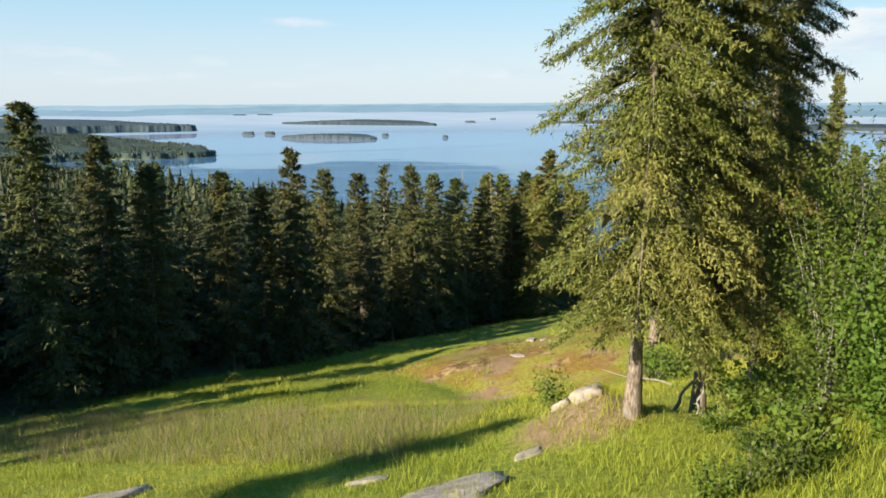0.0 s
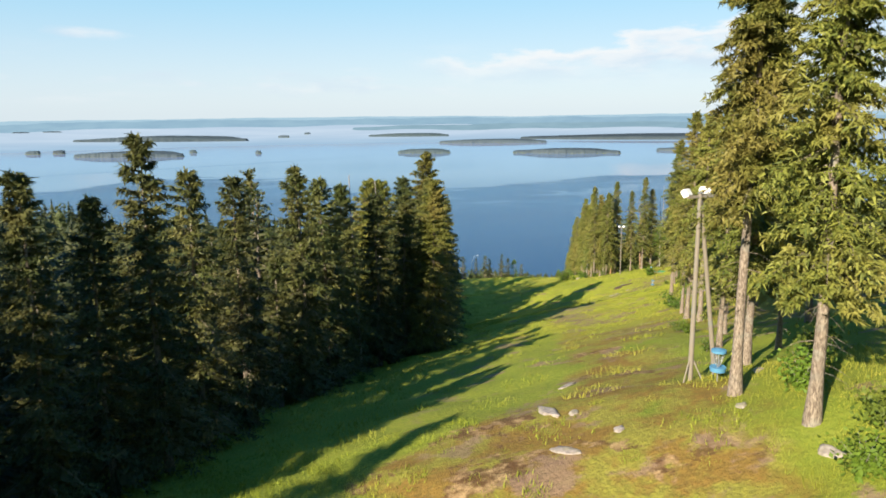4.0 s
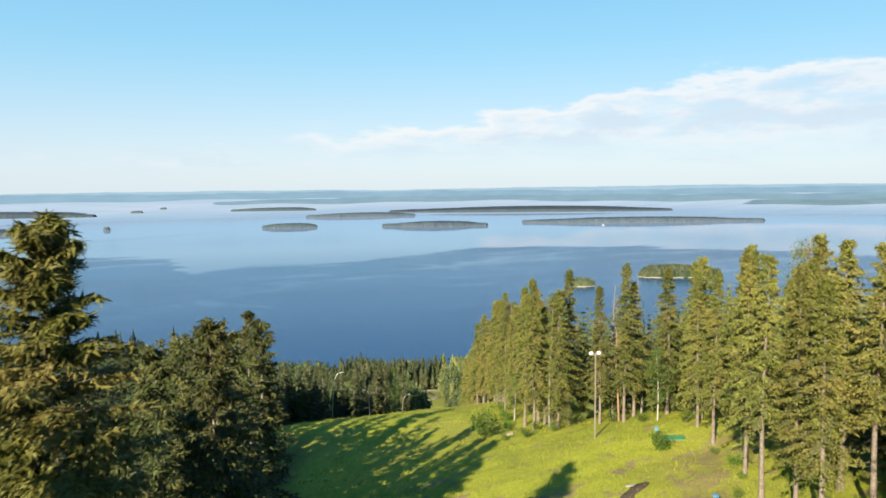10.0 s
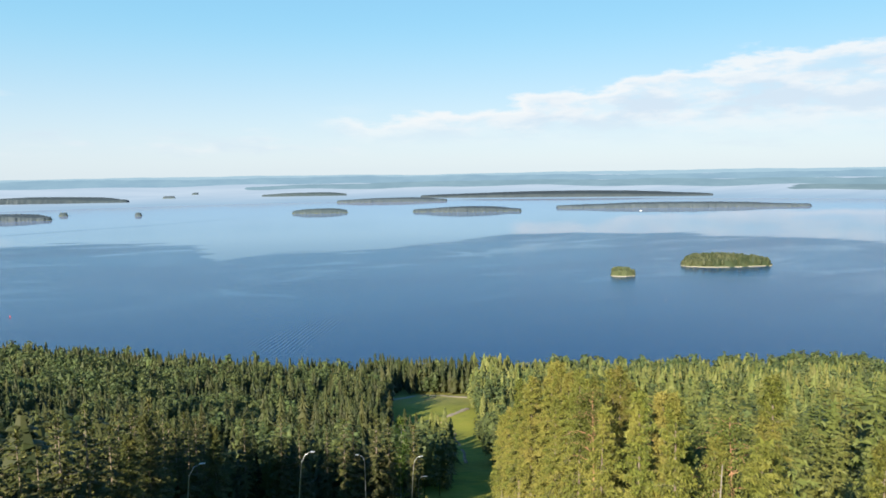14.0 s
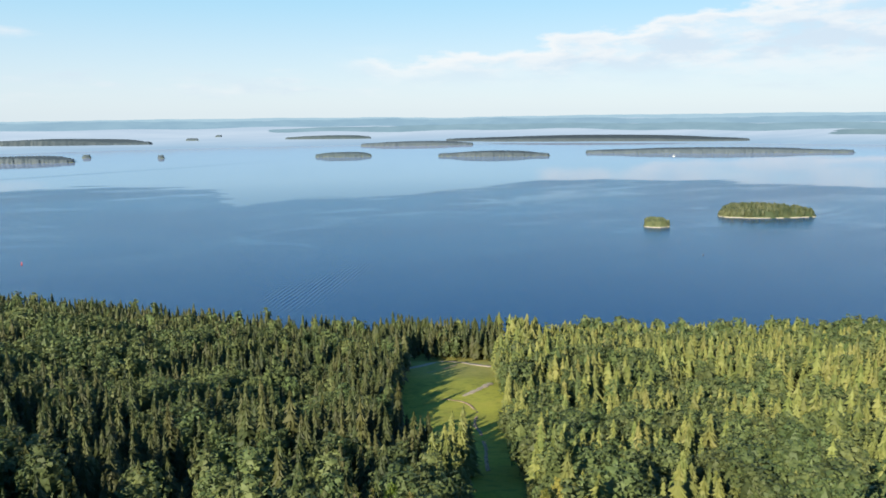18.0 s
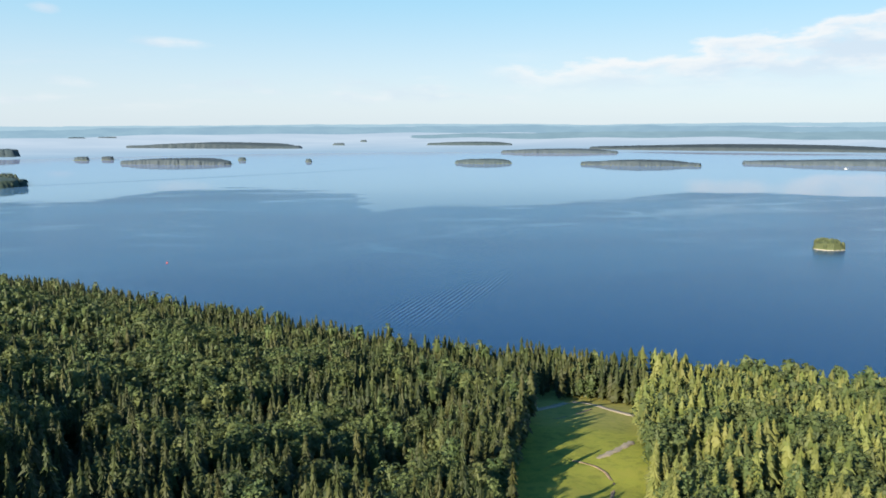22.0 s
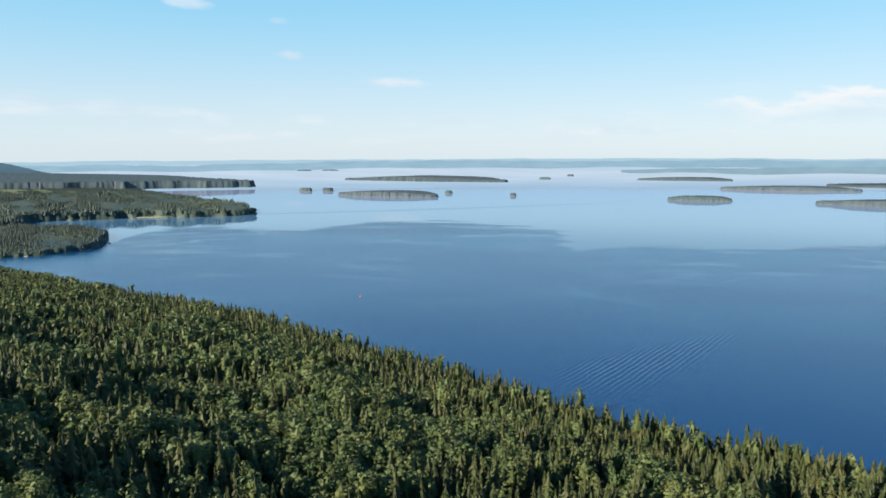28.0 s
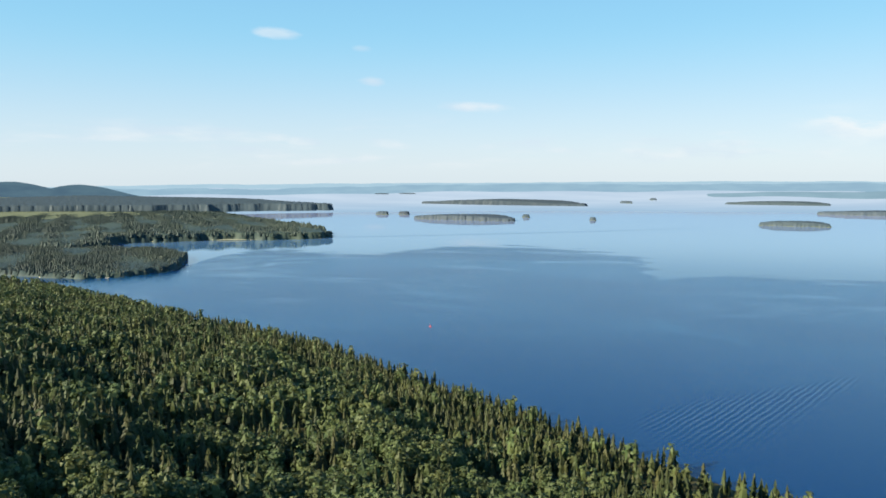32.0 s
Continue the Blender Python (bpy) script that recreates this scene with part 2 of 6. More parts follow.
def ground_build(k):
    g = k.n("ShaderNodeNewGeometry")
    pos = g.outputs["Position"]
    sep = k.n("ShaderNodeSeparateXYZ", {0: pos})
    x, y = sep.outputs[0], sep.outputs[1]
    s = k.math("ADD", k.math("MULTIPLY", x, 0.366), k.math("MULTIPLY", y, 0.9306))
    q = k.math("SUBTRACT", k.math("MULTIPLY", x, 0.9306), k.math("MULTIPLY", y, 0.366))
    fine, mid, big = k.noise(pos, 5.0, 6, 0.65), k.noise(pos, 0.55, 5, 0.6), k.noise(pos, 0.09, 4)
    col = k.mix(k.ramp(fine, 0.3, 0.7), (0.125, 0.162, 0.016), (0.275, 0.292, 0.036))
    col = k.mix(k.math("MULTIPLY", k.ramp(mid, 0.45, 0.68), 0.4), col, (0.235, 0.225, 0.030))
    col = k.mix(k.math("MULTIPLY", k.ramp(big, 0.45, 0.7), 0.55), col, (0.11, 0.165, 0.016))
    # dry heath with moss on the right half of the upper run
    bank = k.math("ADD", k.math("MULTIPLY", k.math("SUBTRACT", s, 31.0), 0.82), k.math("MULTIPLY", k.math("ADD", q, 7.5), 0.57))
    rim = k.math("MINIMUM", bank, k.math("ADD", q, k.ramp(s, 38, 51, 19.5, 9.8)))
    dry = k.math("MULTIPLY", k.ramp(k.math("ADD", rim, k.math("MULTIPLY", k.math("SUBTRACT", mid, 0.5), 3.0)), -0.5, 0.9), k.math("MULTIPLY", k.ramp(s, 26, 29), k.ramp(s, 150, 70)))
    dry = k.math("MULTIPLY", dry, k.ramp(k.noise(pos, 0.22, 5, 0.62), 0.33, 0.48))
    moss, crumb = k.noise(pos, 0.40, 6, 0.66), k.noise(pos, 1.3, 6, 0.7)
    heath = k.mix(k.ramp(moss, 0.42, 0.58), (0.275, 0.245, 0.040), (0.235, 0.128, 0.030))
    heath = k.mix(k.ramp(fine, 0.35, 0.65), k.mix(0.45, heath, (0.08, 0.06, 0.02)), heath)
    col = k.mix(k.math("MULTIPLY", dry, 0.9), col, heath)
    dark = k.math("MULTIPLY", k.ramp(k.noise(pos, 0.26, 6, 0.7), 0.545, 0.60), k.math("MULTIPLY", k.ramp(rim, -0.8, 0.5), k.math("MULTIPLY", k.ramp(rim, 9, 5), k.math("MULTIPLY", k.ramp(s, 14, 18), k.ramp(s, 110, 70)))))
    col = k.mix(k.math("MULTIPLY", dark, 0.92), col, k.mix(k.ramp(crumb, 0.42, 0.66), (0.100, 0.050, 0.022), (0.38, 0.25, 0.12)))
    lush = k.math("MULTIPLY", k.ramp(k.math("ADD", q, k.math("MULTIPLY", mid, 4.0)), -3.4, -1.2), k.math("MULTIPLY", k.ramp(s, 14, 20), k.ramp(s, 75, 55)))
    col = k.mix(k.math("MULTIPLY", lush, 0.8), col, k.mix(fine, (0.11, 0.165, 0.014), (0.24, 0.28, 0.03)))
    # lighter, yellower grass over the middle of the run
    yellower = k.math("MULTIPLY", k.math("MULTIPLY", k.ramp(s, 62, 92), k.ramp(s, 275, 235)), k.ramp(mid, 0.3, 0.6, 0.45, 0.9))
    col = k.mix(yellower, col, k.mix(k.ramp(fine, 0.3, 0.7), (0.215, 0.235, 0.016), (0.430, 0.425, 0.045)))
    # the crumbling bank under the old spruces
    near = k.n("ShaderNodeVectorMath", {0: pos, 1: (2.7, 13.9, 219.8)}, operation="SUBTRACT").outputs[0]
    crumble = k.ramp(k.math("ADD", k.n("ShaderNodeVectorMath", {0: near}, operation="LENGTH").outputs["Value"], k.math("MULTIPLY", k.math("SUBTRACT", crumb, 0.5), 2.4)), 1.7, 0.9)
    col = k.mix(k.math("MULTIPLY", crumble, 0.85), col, k.mix(crumb, (0.15, 0.085, 0.045), (0.40, 0.27, 0.17)))
    # bare soil in small patches on the run and round the paths
    soil = k.math("MULTIPLY", k.ramp(k.noise(pos, 0.30, 6, 0.66), 0.55, 0.62), k.math("MULTIPLY", k.ramp(q, -24, -12), k.math("MULTIPLY", k.ramp(s, 18, 26), k.ramp(s, 210, 170))))
    col = k.mix(k.math("MULTIPLY", soil, 0.8), col, k.mix(fine, (0.13, 0.075, 0.04), (0.34, 0.23, 0.15)))
    rough = k.math("MULTIPLY", k.math("SUBTRACT", k.noise(pos, 0.45, 6, 0.68), 0.5), 24.0)
    for s0, q0, slope, a0, a1, wide in ((135.5, 0.4, 0.523, 128, 176, 2.0), (101, -7.3, -0.10, 84, 114, 2.3), (112, -6.6, 0.27, 108, 142, 2.8)):
        off = k.math("ABSOLUTE", k.math("SUBTRACT", q, k.math("ADD", k.math("MULTIPLY", k.math("SUBTRACT", s, s0), slope), q0)))
        worn = k.math("MULTIPLY", k.math("MULTIPLY", k.ramp(k.math("ADD", off, rough), wide + 0.8, wide - 0.8), k.ramp(mid, 0.38, 0.52)), k.math("MULTIPLY", k.ramp(s, a0, a0 + 5), k.ramp(s, a1, a1 - 8)))
        col = k.mix(k.math("MULTIPLY", worn, 0.85), col, k.mix(k.ramp(fine, 0.3, 0.7), (0.13, 0.075, 0.035), (0.33, 0.235, 0.135)))
    wide_tone = k.mix(k.ramp(s, 80, 110), (0.5, 0.5, 0.5), k.noise(pos, 0.028, 5, 0.6))
    col = k.mix(k.math("MULTIPLY", k.ramp(wide_tone, 0.51, 0.62), 0.5), col, (0.245, 0.225, 0.045))
    col = k.mix(k.math("MULTIPLY", k.ramp(wide_tone, 0.48, 0.36), k.ramp(s, 240, 300, 0.2, 0.5)), col, (0.060, 0.085, 0.014))
    col = k.mix(k.math("MULTIPLY", k.ramp(s, 460, 490), k.ramp(fine, 0.3, 0.7, 0.2, 0.6)), col, (0.300, 0.285, 0.055))
    col = k.mix(k.math("MULTIPLY", k.ramp(s, 650, 710), k.ramp(mid, 0.35, 0.6, 0.25, 0.6)), col, (0.270, 0.235, 0.085))
    tuft = k.math("MULTIPLY", k.ramp(k.noise(pos, 0.16, 6, 0.7), 0.50, 0.62), k.ramp(s, 380, 430))
    col = k.mix(k.math("MULTIPLY", tuft, 0.36), col, (0.055, 0.080, 0.016))
    # needle litter under the trees
    litter = k.math("MULTIPLY", k.ramp(q, -30, -36), k.ramp(s, 240, 200))
    deep = k.math("MAXIMUM", k.ramp(q, -51, -55), k.ramp(k.math("SUBTRACT", q, k.math("ADD", k.math("MULTIPLY", k.math("SUBTRACT", s, 370.0), 0.045), k.math("MULTIPLY", mid, 9.0))), 4.0, 9.0))
    litter = k.math("MAXIMUM", litter, k.math("MAXIMUM", k.math("MULTIPLY", deep, k.ramp(s, 318, 345)), k.ramp(q, 25, 32)))
    col = k.mix(litter, col, k.mix(fine, (0.035, 0.045, 0.012), (0.09, 0.07, 0.03)))
    return principled(k, col, 0.95, bump(k, k.math("ADD", fine, k.math("MULTIPLY", mid, 1.5)), 0.7, 0.12), **{"Specular IOR Level": 0.15})


GROUND = material("meadow", ground_build)
LAND = material("forest_floor", lambda k: principled(k, k.mix(k.noise(k.n("ShaderNodeNewGeometry").outputs["Position"], 0.03, 6), (0.06, 0.085, 0.03), (0.12, 0.13, 0.05)), 0.95))
SHORE = material("shore_stone", lambda k: principled(k, k.mix(k.noise(k.n("ShaderNodeNewGeometry").outputs["Position"], 0.05, 6), (0.22, 0.20, 0.15), (0.45, 0.40, 0.32)), 0.9))
GRAVEL = material("gravel", lambda k: principled(k, k.mix(k.noise(k.n("ShaderNodeNewGeometry").outputs["Position"], 1.6, 6), (0.19, 0.155, 0.10), (0.37, 0.31, 0.22)), 0.95, bump(k, k.noise(k.n("ShaderNodeNewGeometry").outputs["Position"], 7, 5), 0.6, 0.05)))
TRACK = material("bare_soil", lambda k: principled(k, k.mix(k.ramp(k.noise(k.n("ShaderNodeNewGeometry").outputs["Position"], 1.1, 6, 0.65), 0.35, 0.65), (0.10, 0.062, 0.034), (0.31, 0.23, 0.14)), 0.95, bump(k, k.noise(k.n("ShaderNodeNewGeometry").outputs["Position"], 5, 6), 0.8, 0.10)))
PEAT = material("dark_peat", lambda k: principled(k, k.mix(k.noise(k.n("ShaderNodeNewGeometry").outputs["Position"], 2.5, 6), (0.03, 0.02, 0.013), (0.11, 0.065, 0.035)), 0.95, bump(k, k.noise(k.n("ShaderNodeNewGeometry").outputs["Position"], 5, 6), 0.8, 0.10)))
FIELD = material("hay_field", lambda k: principled(k, k.mix(k.noise(k.n("ShaderNodeNewGeometry").outputs["Position"], 0.02, 5), (0.24, 0.25, 0.14), (0.36, 0.35, 0.22)), 0.95))

EYE = (78.3, 218.6, 219.6)                     # over the middle of the run


def water_build(k):
    pos = k.n("ShaderNodeNewGeometry").outputs["Position"]
    flat = k.n("ShaderNodeMapping", {"Vector": pos, "Scale": (1, 1, 0)}).outputs[0]
    rel = k.n("ShaderNodeVectorMath", {0: flat, 1: (EYE[0], EYE[1], 0)}, operation="SUBTRACT").outputs[0]
    r = k.n("ShaderNodeVectorMath", {0: rel}, operation="LENGTH").outputs["Value"]
    turned = k.n("ShaderNodeMapping", {"Vector": flat, "Rotation": (0, 0, radians(20)), "Scale": (1, 2.4, 1)}).outputs[0]
    patch, streak = k.noise(turned, 0.0013, 8, 0.62, 1.1), k.noise(k.n("ShaderNodeMapping", {"Vector": turned, "Scale": (1, 2.0, 1)}).outputs[0], 0.0030, 7, 0.62, 1.0)
    # the ruffled water ends along a torn front whose distance changes with the bearing
    rs = k.n("ShaderNodeSeparateXYZ", {0: rel})
    bearing = k.math("MULTIPLY", k.math("ARCTAN2", rs.outputs[0], rs.outputs[1]), 57.2958)
    frayed = k.math("ADD", bearing, k.math("MULTIPLY", k.math("SUBTRACT", streak, 0.5), 5.0))
    front = k.n("ShaderNodeValToRGB", {0: k.math("DIVIDE", k.math("ADD", frayed, 60.0), 150.0)})
    el_ = front.color_ramp.elements
    for i, (deg, far) in enumerate(FRONT):
        stop = el_[i] if i in (0, 1) else el_.new((deg + 60) / 150)
        stop.color = (far / 3000,) * 3 + (1,)
    far = k.math("MULTIPLY", front.outputs[0], 3000.0)
    edge = k.math("SUBTRACT", k.math("ADD", r, k.math("ADD", k.math("MULTIPLY", k.math("SUBTRACT", patch, 0.5), 160.0), k.math("MULTIPLY", k.math("SUBTRACT", streak, 0.5), 420.0))), far)
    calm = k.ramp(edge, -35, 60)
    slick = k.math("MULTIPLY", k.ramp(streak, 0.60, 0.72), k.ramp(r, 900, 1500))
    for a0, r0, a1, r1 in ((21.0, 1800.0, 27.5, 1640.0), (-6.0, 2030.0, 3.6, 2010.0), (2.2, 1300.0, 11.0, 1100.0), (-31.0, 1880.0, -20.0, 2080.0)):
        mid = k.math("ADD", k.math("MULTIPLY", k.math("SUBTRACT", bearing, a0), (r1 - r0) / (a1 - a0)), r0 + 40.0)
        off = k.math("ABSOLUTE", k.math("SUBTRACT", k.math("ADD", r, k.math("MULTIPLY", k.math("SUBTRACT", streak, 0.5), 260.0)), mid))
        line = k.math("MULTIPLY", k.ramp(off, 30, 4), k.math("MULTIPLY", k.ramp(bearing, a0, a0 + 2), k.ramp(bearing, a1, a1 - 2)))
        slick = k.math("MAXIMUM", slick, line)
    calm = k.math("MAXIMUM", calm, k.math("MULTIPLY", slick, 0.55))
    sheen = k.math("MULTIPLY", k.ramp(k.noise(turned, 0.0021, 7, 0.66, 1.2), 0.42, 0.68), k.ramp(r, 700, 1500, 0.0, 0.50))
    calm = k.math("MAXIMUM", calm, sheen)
    # the trace of a boat, drawn straight across the calm water
    at = k.n("ShaderNodeSeparateXYZ", {0: k.n("ShaderNodeVectorMath", {0: flat, 1: (-900.0, 2890.0, 0.0)}, operation="SUBTRACT").outputs[0]})
    off = k.math("ABSOLUTE", k.math("SUBTRACT", k.math("MULTIPLY", at.outputs[1], 0.928), k.math("MULTIPLY", at.outputs[0], 0.371)))
    trace = k.math("MULTIPLY", k.ramp(off, 26, 8), k.math("MULTIPLY", k.ramp(at.outputs[0], -60, 60), k.ramp(at.outputs[0], 1700, 1000)))
    calm = k.math("MULTIPLY", calm, k.math("SUBTRACT", 1.0, k.math("MULTIPLY", trace, 0.45)))
    ripple = k.noise(k.n("ShaderNodeMapping", {"Vector": flat, "Scale": (1, 1.6, 1)}).outputs[0], 0.22, 5, 0.62)
    up = k.n("ShaderNodeCombineXYZ", {0: 0.0, 1: 0.0, 2: 1.0}).outputs[0]
    # the wake of a boat: fine waves within a long spindle
    wk = k.n("ShaderNodeMapping", {"Vector": k.n("ShaderNodeVectorMath", {0: flat, 1: WAKE}, operation="SUBTRACT").outputs[0], "Rotation": (0, 0, WAKE_TURN)}).outputs[0]
    ws = k.n("ShaderNodeSeparateXYZ", {0: wk})
    along, across = ws.outputs[0], ws.outputs[1]
    width = k.ramp(along, 260, -140, 8, 72)
    inside = k.math("MULTIPLY", k.ramp(k.math("ABSOLUTE", across), width, k.math("MULTIPLY", width, 0.25)), k.math("MULTIPLY", k.ramp(along, -170, -70), k.ramp(along, 260, 120)))
    waves = k.n("ShaderNodeTexWave", {"Vector": k.n("ShaderNodeMapping", {"Vector": wk, "Rotation": (0, 0, radians(-14))}).outputs[0], "Scale": 0.052, "Distortion": 3.0, "Detail": 2.0, "Detail Scale": 0.6}, bands_direction="Y").outputs[1]
    out = k.n("ShaderNodeVectorMath", {0: rel}, operation="NORMALIZE").outputs[0]
    tilt = k.n("ShaderNodeVectorMath", {0: out, "Scale": k.ramp(r, 2200, 4700, 0.0, -0.085)}, operation="SCALE").outputs[0]
    level = k.n("ShaderNodeVectorMath", {0: k.n("ShaderNodeVectorMath", {0: up, 1: tilt}, operation="ADD").outputs[0]}, operation="NORMALIZE").outputs[0]
    n1 = k.n("ShaderNodeBump", {"Height": ripple, "Strength": k.ramp(calm, 0, 1, 0.22, 0.006), "Distance": 1.0, "Normal": level}).outputs[0]
    n2 = k.n("ShaderNodeBump", {"Height": waves, "Strength": k.math("MULTIPLY", inside, 0.20), "Distance": 1.8, "Normal": n1}).outputs[0]
    # farther water is lightened: sky reflection and haze put into the body colour
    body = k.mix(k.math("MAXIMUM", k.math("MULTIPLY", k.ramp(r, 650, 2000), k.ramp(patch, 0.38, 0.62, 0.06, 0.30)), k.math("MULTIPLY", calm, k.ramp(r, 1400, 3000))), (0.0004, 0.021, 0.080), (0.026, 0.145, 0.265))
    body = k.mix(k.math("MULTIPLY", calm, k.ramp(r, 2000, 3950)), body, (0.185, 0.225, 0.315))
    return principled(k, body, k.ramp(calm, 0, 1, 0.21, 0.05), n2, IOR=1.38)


FRONT = ((-60, 1800), (90, 2100), (-31, 1900), (-27, 2360), (-23.4, 2390), (-19, 2265), (-16, 2230), (-11, 2475), (-7, 2460), (-2, 2330), (2.6, 2210), (3.7, 1760), (5, 1780), (7, 1850), (8.6, 1905), (12.4, 1870), (15, 1856),
         (17.6, 1890), (20.4, 1990), (24, 2100), (28, 2280), (35, 2320), (41, 2380), (44, 2300), (50, 2290), (60, 2200))
WAKE, WAKE_TURN = (240.0, 1115.0, 0.0), radians(-47)
WATER = material("lake_water", water_build)


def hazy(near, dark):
    """Woods on far shores: distance haze painted as a blue, self-glowing colour."""
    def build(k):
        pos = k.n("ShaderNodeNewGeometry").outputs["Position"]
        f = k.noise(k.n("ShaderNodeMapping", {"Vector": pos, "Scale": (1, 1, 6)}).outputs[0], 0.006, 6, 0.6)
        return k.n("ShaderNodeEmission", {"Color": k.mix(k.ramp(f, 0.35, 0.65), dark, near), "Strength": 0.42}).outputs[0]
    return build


# island woods carry blue-grey distance haze in their base colours
HAZY_ISLE_WOODS = material("island_woods", foliage((0.058, 0.084, 0.098), (0.066, 0.092, 0.104), (0.062, 0.087, 0.098), 0.008, 0.30))
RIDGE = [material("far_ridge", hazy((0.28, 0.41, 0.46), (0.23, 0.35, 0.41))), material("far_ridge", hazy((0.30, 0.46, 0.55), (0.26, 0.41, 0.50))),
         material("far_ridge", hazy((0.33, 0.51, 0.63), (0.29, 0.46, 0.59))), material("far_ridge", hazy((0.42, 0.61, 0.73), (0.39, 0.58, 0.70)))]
MOUND = material("hazy_hill", hazy((0.10, 0.18, 0.235), (0.075, 0.14, 0.20)))


# ---- geometry helpers ----
def mesh_of(name, verts, faces, mats, smooth=False):
    """verts: n x 3 array; faces: list of (m x k index array, material index)."""
    me = bpy.data.meshes.new(name)
    verts = np.asarray(verts, np.float32)
    loops = np.concatenate([np.asarray(f).ravel() for f, _ in faces]).astype(np.int32)
    sizes = np.concatenate([np.full(len(f), np.asarray(f).shape[1]) for f, _ in faces])
    me.vertices.add(len(verts))
    me.vertices.foreach_set("co", verts.ravel())
    me.loops.add(len(loops))
    me.loops.foreach_set("vertex_index", loops)
    me.polygons.add(len(sizes))
    me.polygons.foreach_set("loop_start", (np.cumsum(sizes) - sizes).astype(np.int32))
    me.polygons.foreach_set("material_index", np.concatenate([np.full(len(f), i) for f, i in faces]).astype(np.int32))
    me.polygons.foreach_set("use_smooth", np.full(len(sizes), smooth))
    for m in mats:
        me.materials.append(m)
    me.update(calc_edges=True)
    me.validate()
    return me


def part(name, bm, mat, parent=None, label=""):
    me = bpy.data.meshes.new(name)
    bm.to_mesh(me)
    bm.free()
    me.materials.append(mat)
    ob = new(name, me)
    ob.parent = parent
    return tagged(ob, label)


def child(name, me, parent, label=""):
    ob = new(name, me)
    ob.parent = parent
    return tagged(ob, label)


def tube(bm, a, b, r0, r1, sides=8):
    a, b = Vector(a), Vector(b)
    m = Matrix.Translation((a + b) / 2) @ (b - a).to_track_quat("Z", "Y").to_matrix().to_4x4()
    bmesh.ops.create_cone(bm, cap_ends=True, segments=sides, radius1=r0, radius2=r1, depth=(b - a).length, matrix=m)
    return bm


def box(bm, size, m, bevel=0.0):
    made = bmesh.ops.create_cube(bm, size=1, matrix=m @ Matrix.Diagonal((*size, 1)))["verts"]
    if bevel:
        bmesh.ops.bevel(bm, geom=list({e for v in made for e in v.link_edges}), offset=bevel, segments=2, affect="EDGES")
    return bm


# ---- the lie of the land: s runs down the slope, q across it ----
PS = (-1500, -400, -100, 0, 20, 44, 114, 150, 165, 183, 200, 214, 232, 250, 262, 278, 300, 323, 340, 440, 530, 575, 612, 640, 725, 746, 775, 850, 898, 930, 1500, 4000)
PZ = (90, 222, 226, 222.5, 217.6, 212.4, 196.5, 186.8, 184.8, 183.2, 179.3, 175.6, 172.8, 168.6, 165.6, 158.5, 148.5, 137.5, 130, 97, 69.5, 60, 57, 53, 34, 29, 20.5, 8, 1, -4, -14, -14)


def to_sq(x, y):
    return 0.366 * x + 0.9306 * y, 0.9306 * x - 0.366 * y


def to_xy(s, q):
    return 0.366 * s + 0.9306 * q, 0.9306 * s - 0.366 * q


def ground_np(x, y):
    s, q = to_sq(x, y)
    e = s - (0.38 - 0.10 * np.clip((s - 600) / 300, 0, 1)) * np.maximum(0, -q - 80) + 0.2 * np.maximum(0, -q - 700)
    z = (np.interp(e - 6, PS, PZ) + 2 * np.interp(e, PS, PZ) + np.interp(e + 6, PS, PZ)) / 4 - 0.1
    z = z + 12 * np.tanh((q + 4) / 50) * (1 - np.clip((s - 150) / 200, 0, 1))
    z = z + 2.8 * np.exp(-((s - 236) / 17) ** 2 - ((q + 31) / 20) ** 2) - 2.2 * np.exp(-((s - 31) / 6) ** 2 - ((q + 8) / 9) ** 2)
    z = z + 2.2 * np.exp(-((s - 560) / 26) ** 2 - ((q + 20) / 16) ** 2) + 0.9 * np.exp(-((x - 3.3) / 1.3) ** 2 - ((y - 14.4) / 1.6) ** 2)
    ditch = 0.82 * (s - 31) + 0.57 * (q + 7.5)
    z = z - 0.42 * np.exp(-(ditch / 1.0) ** 2) * np.clip((q + 22) / 4, 0, 1) * np.clip((-4.5 - q) / 3, 0, 1)
    side = np.clip((-q - 60) / 60, 0, 1) * np.clip((s - 330) / 60, 0, 1) * np.clip((860 - e) / 120, 0, 1)
    z = z + 5.0 * side * np.sin(x * 0.045 + 1.6 * np.sin(y * 0.021)) * np.sin(y * 0.038 + 0.9 * np.sin(x * 0.03))
    n = 0.5 * np.sin(x * 0.21 + 1.3 * np.sin(y * 0.13)) * np.sin(y * 0.17 + 0.8) + 0.22 * np.sin(x * 0.63 + y * 0.41) * np.sin(y * 0.57 - x * 0.2)
    return z + n * np.clip((s - 12) / 30, 0.15, 1) * 0.55


def gz(x, y):
    return float(ground_np(np.array([x], float), np.array([y], float))[0])


LEFT = ((-60, -26), (-18, -23), (0, -28), (22, -31), (48, -29), (63, -25), (77, -22.5), (93, -20), (116, -24), (170, -27), (215, -48), (257, -50), (304, -54), (318, -24), (334, -6), (470, -2), (488, -34), (500, -40), (671, -42), (779, -50), (815, -40))
RIGHT = ((-60, 0), (14, 0), (45, -3), (53, -2), (79, 1), (98, 6), (110, 9), (140, 17), (152, 15), (182, 21), (192, 13), (200, 4), (214, 2), (240, 4), (300, 3), (330, 6), (380, 11), (446, 13), (500, 12), (550, 16), (644, 16), (720, 18), (794, 23), (815, 26))


def run_edges(s):
    return np.interp(s, *zip(*LEFT)), np.interp(s, *zip(*RIGHT))


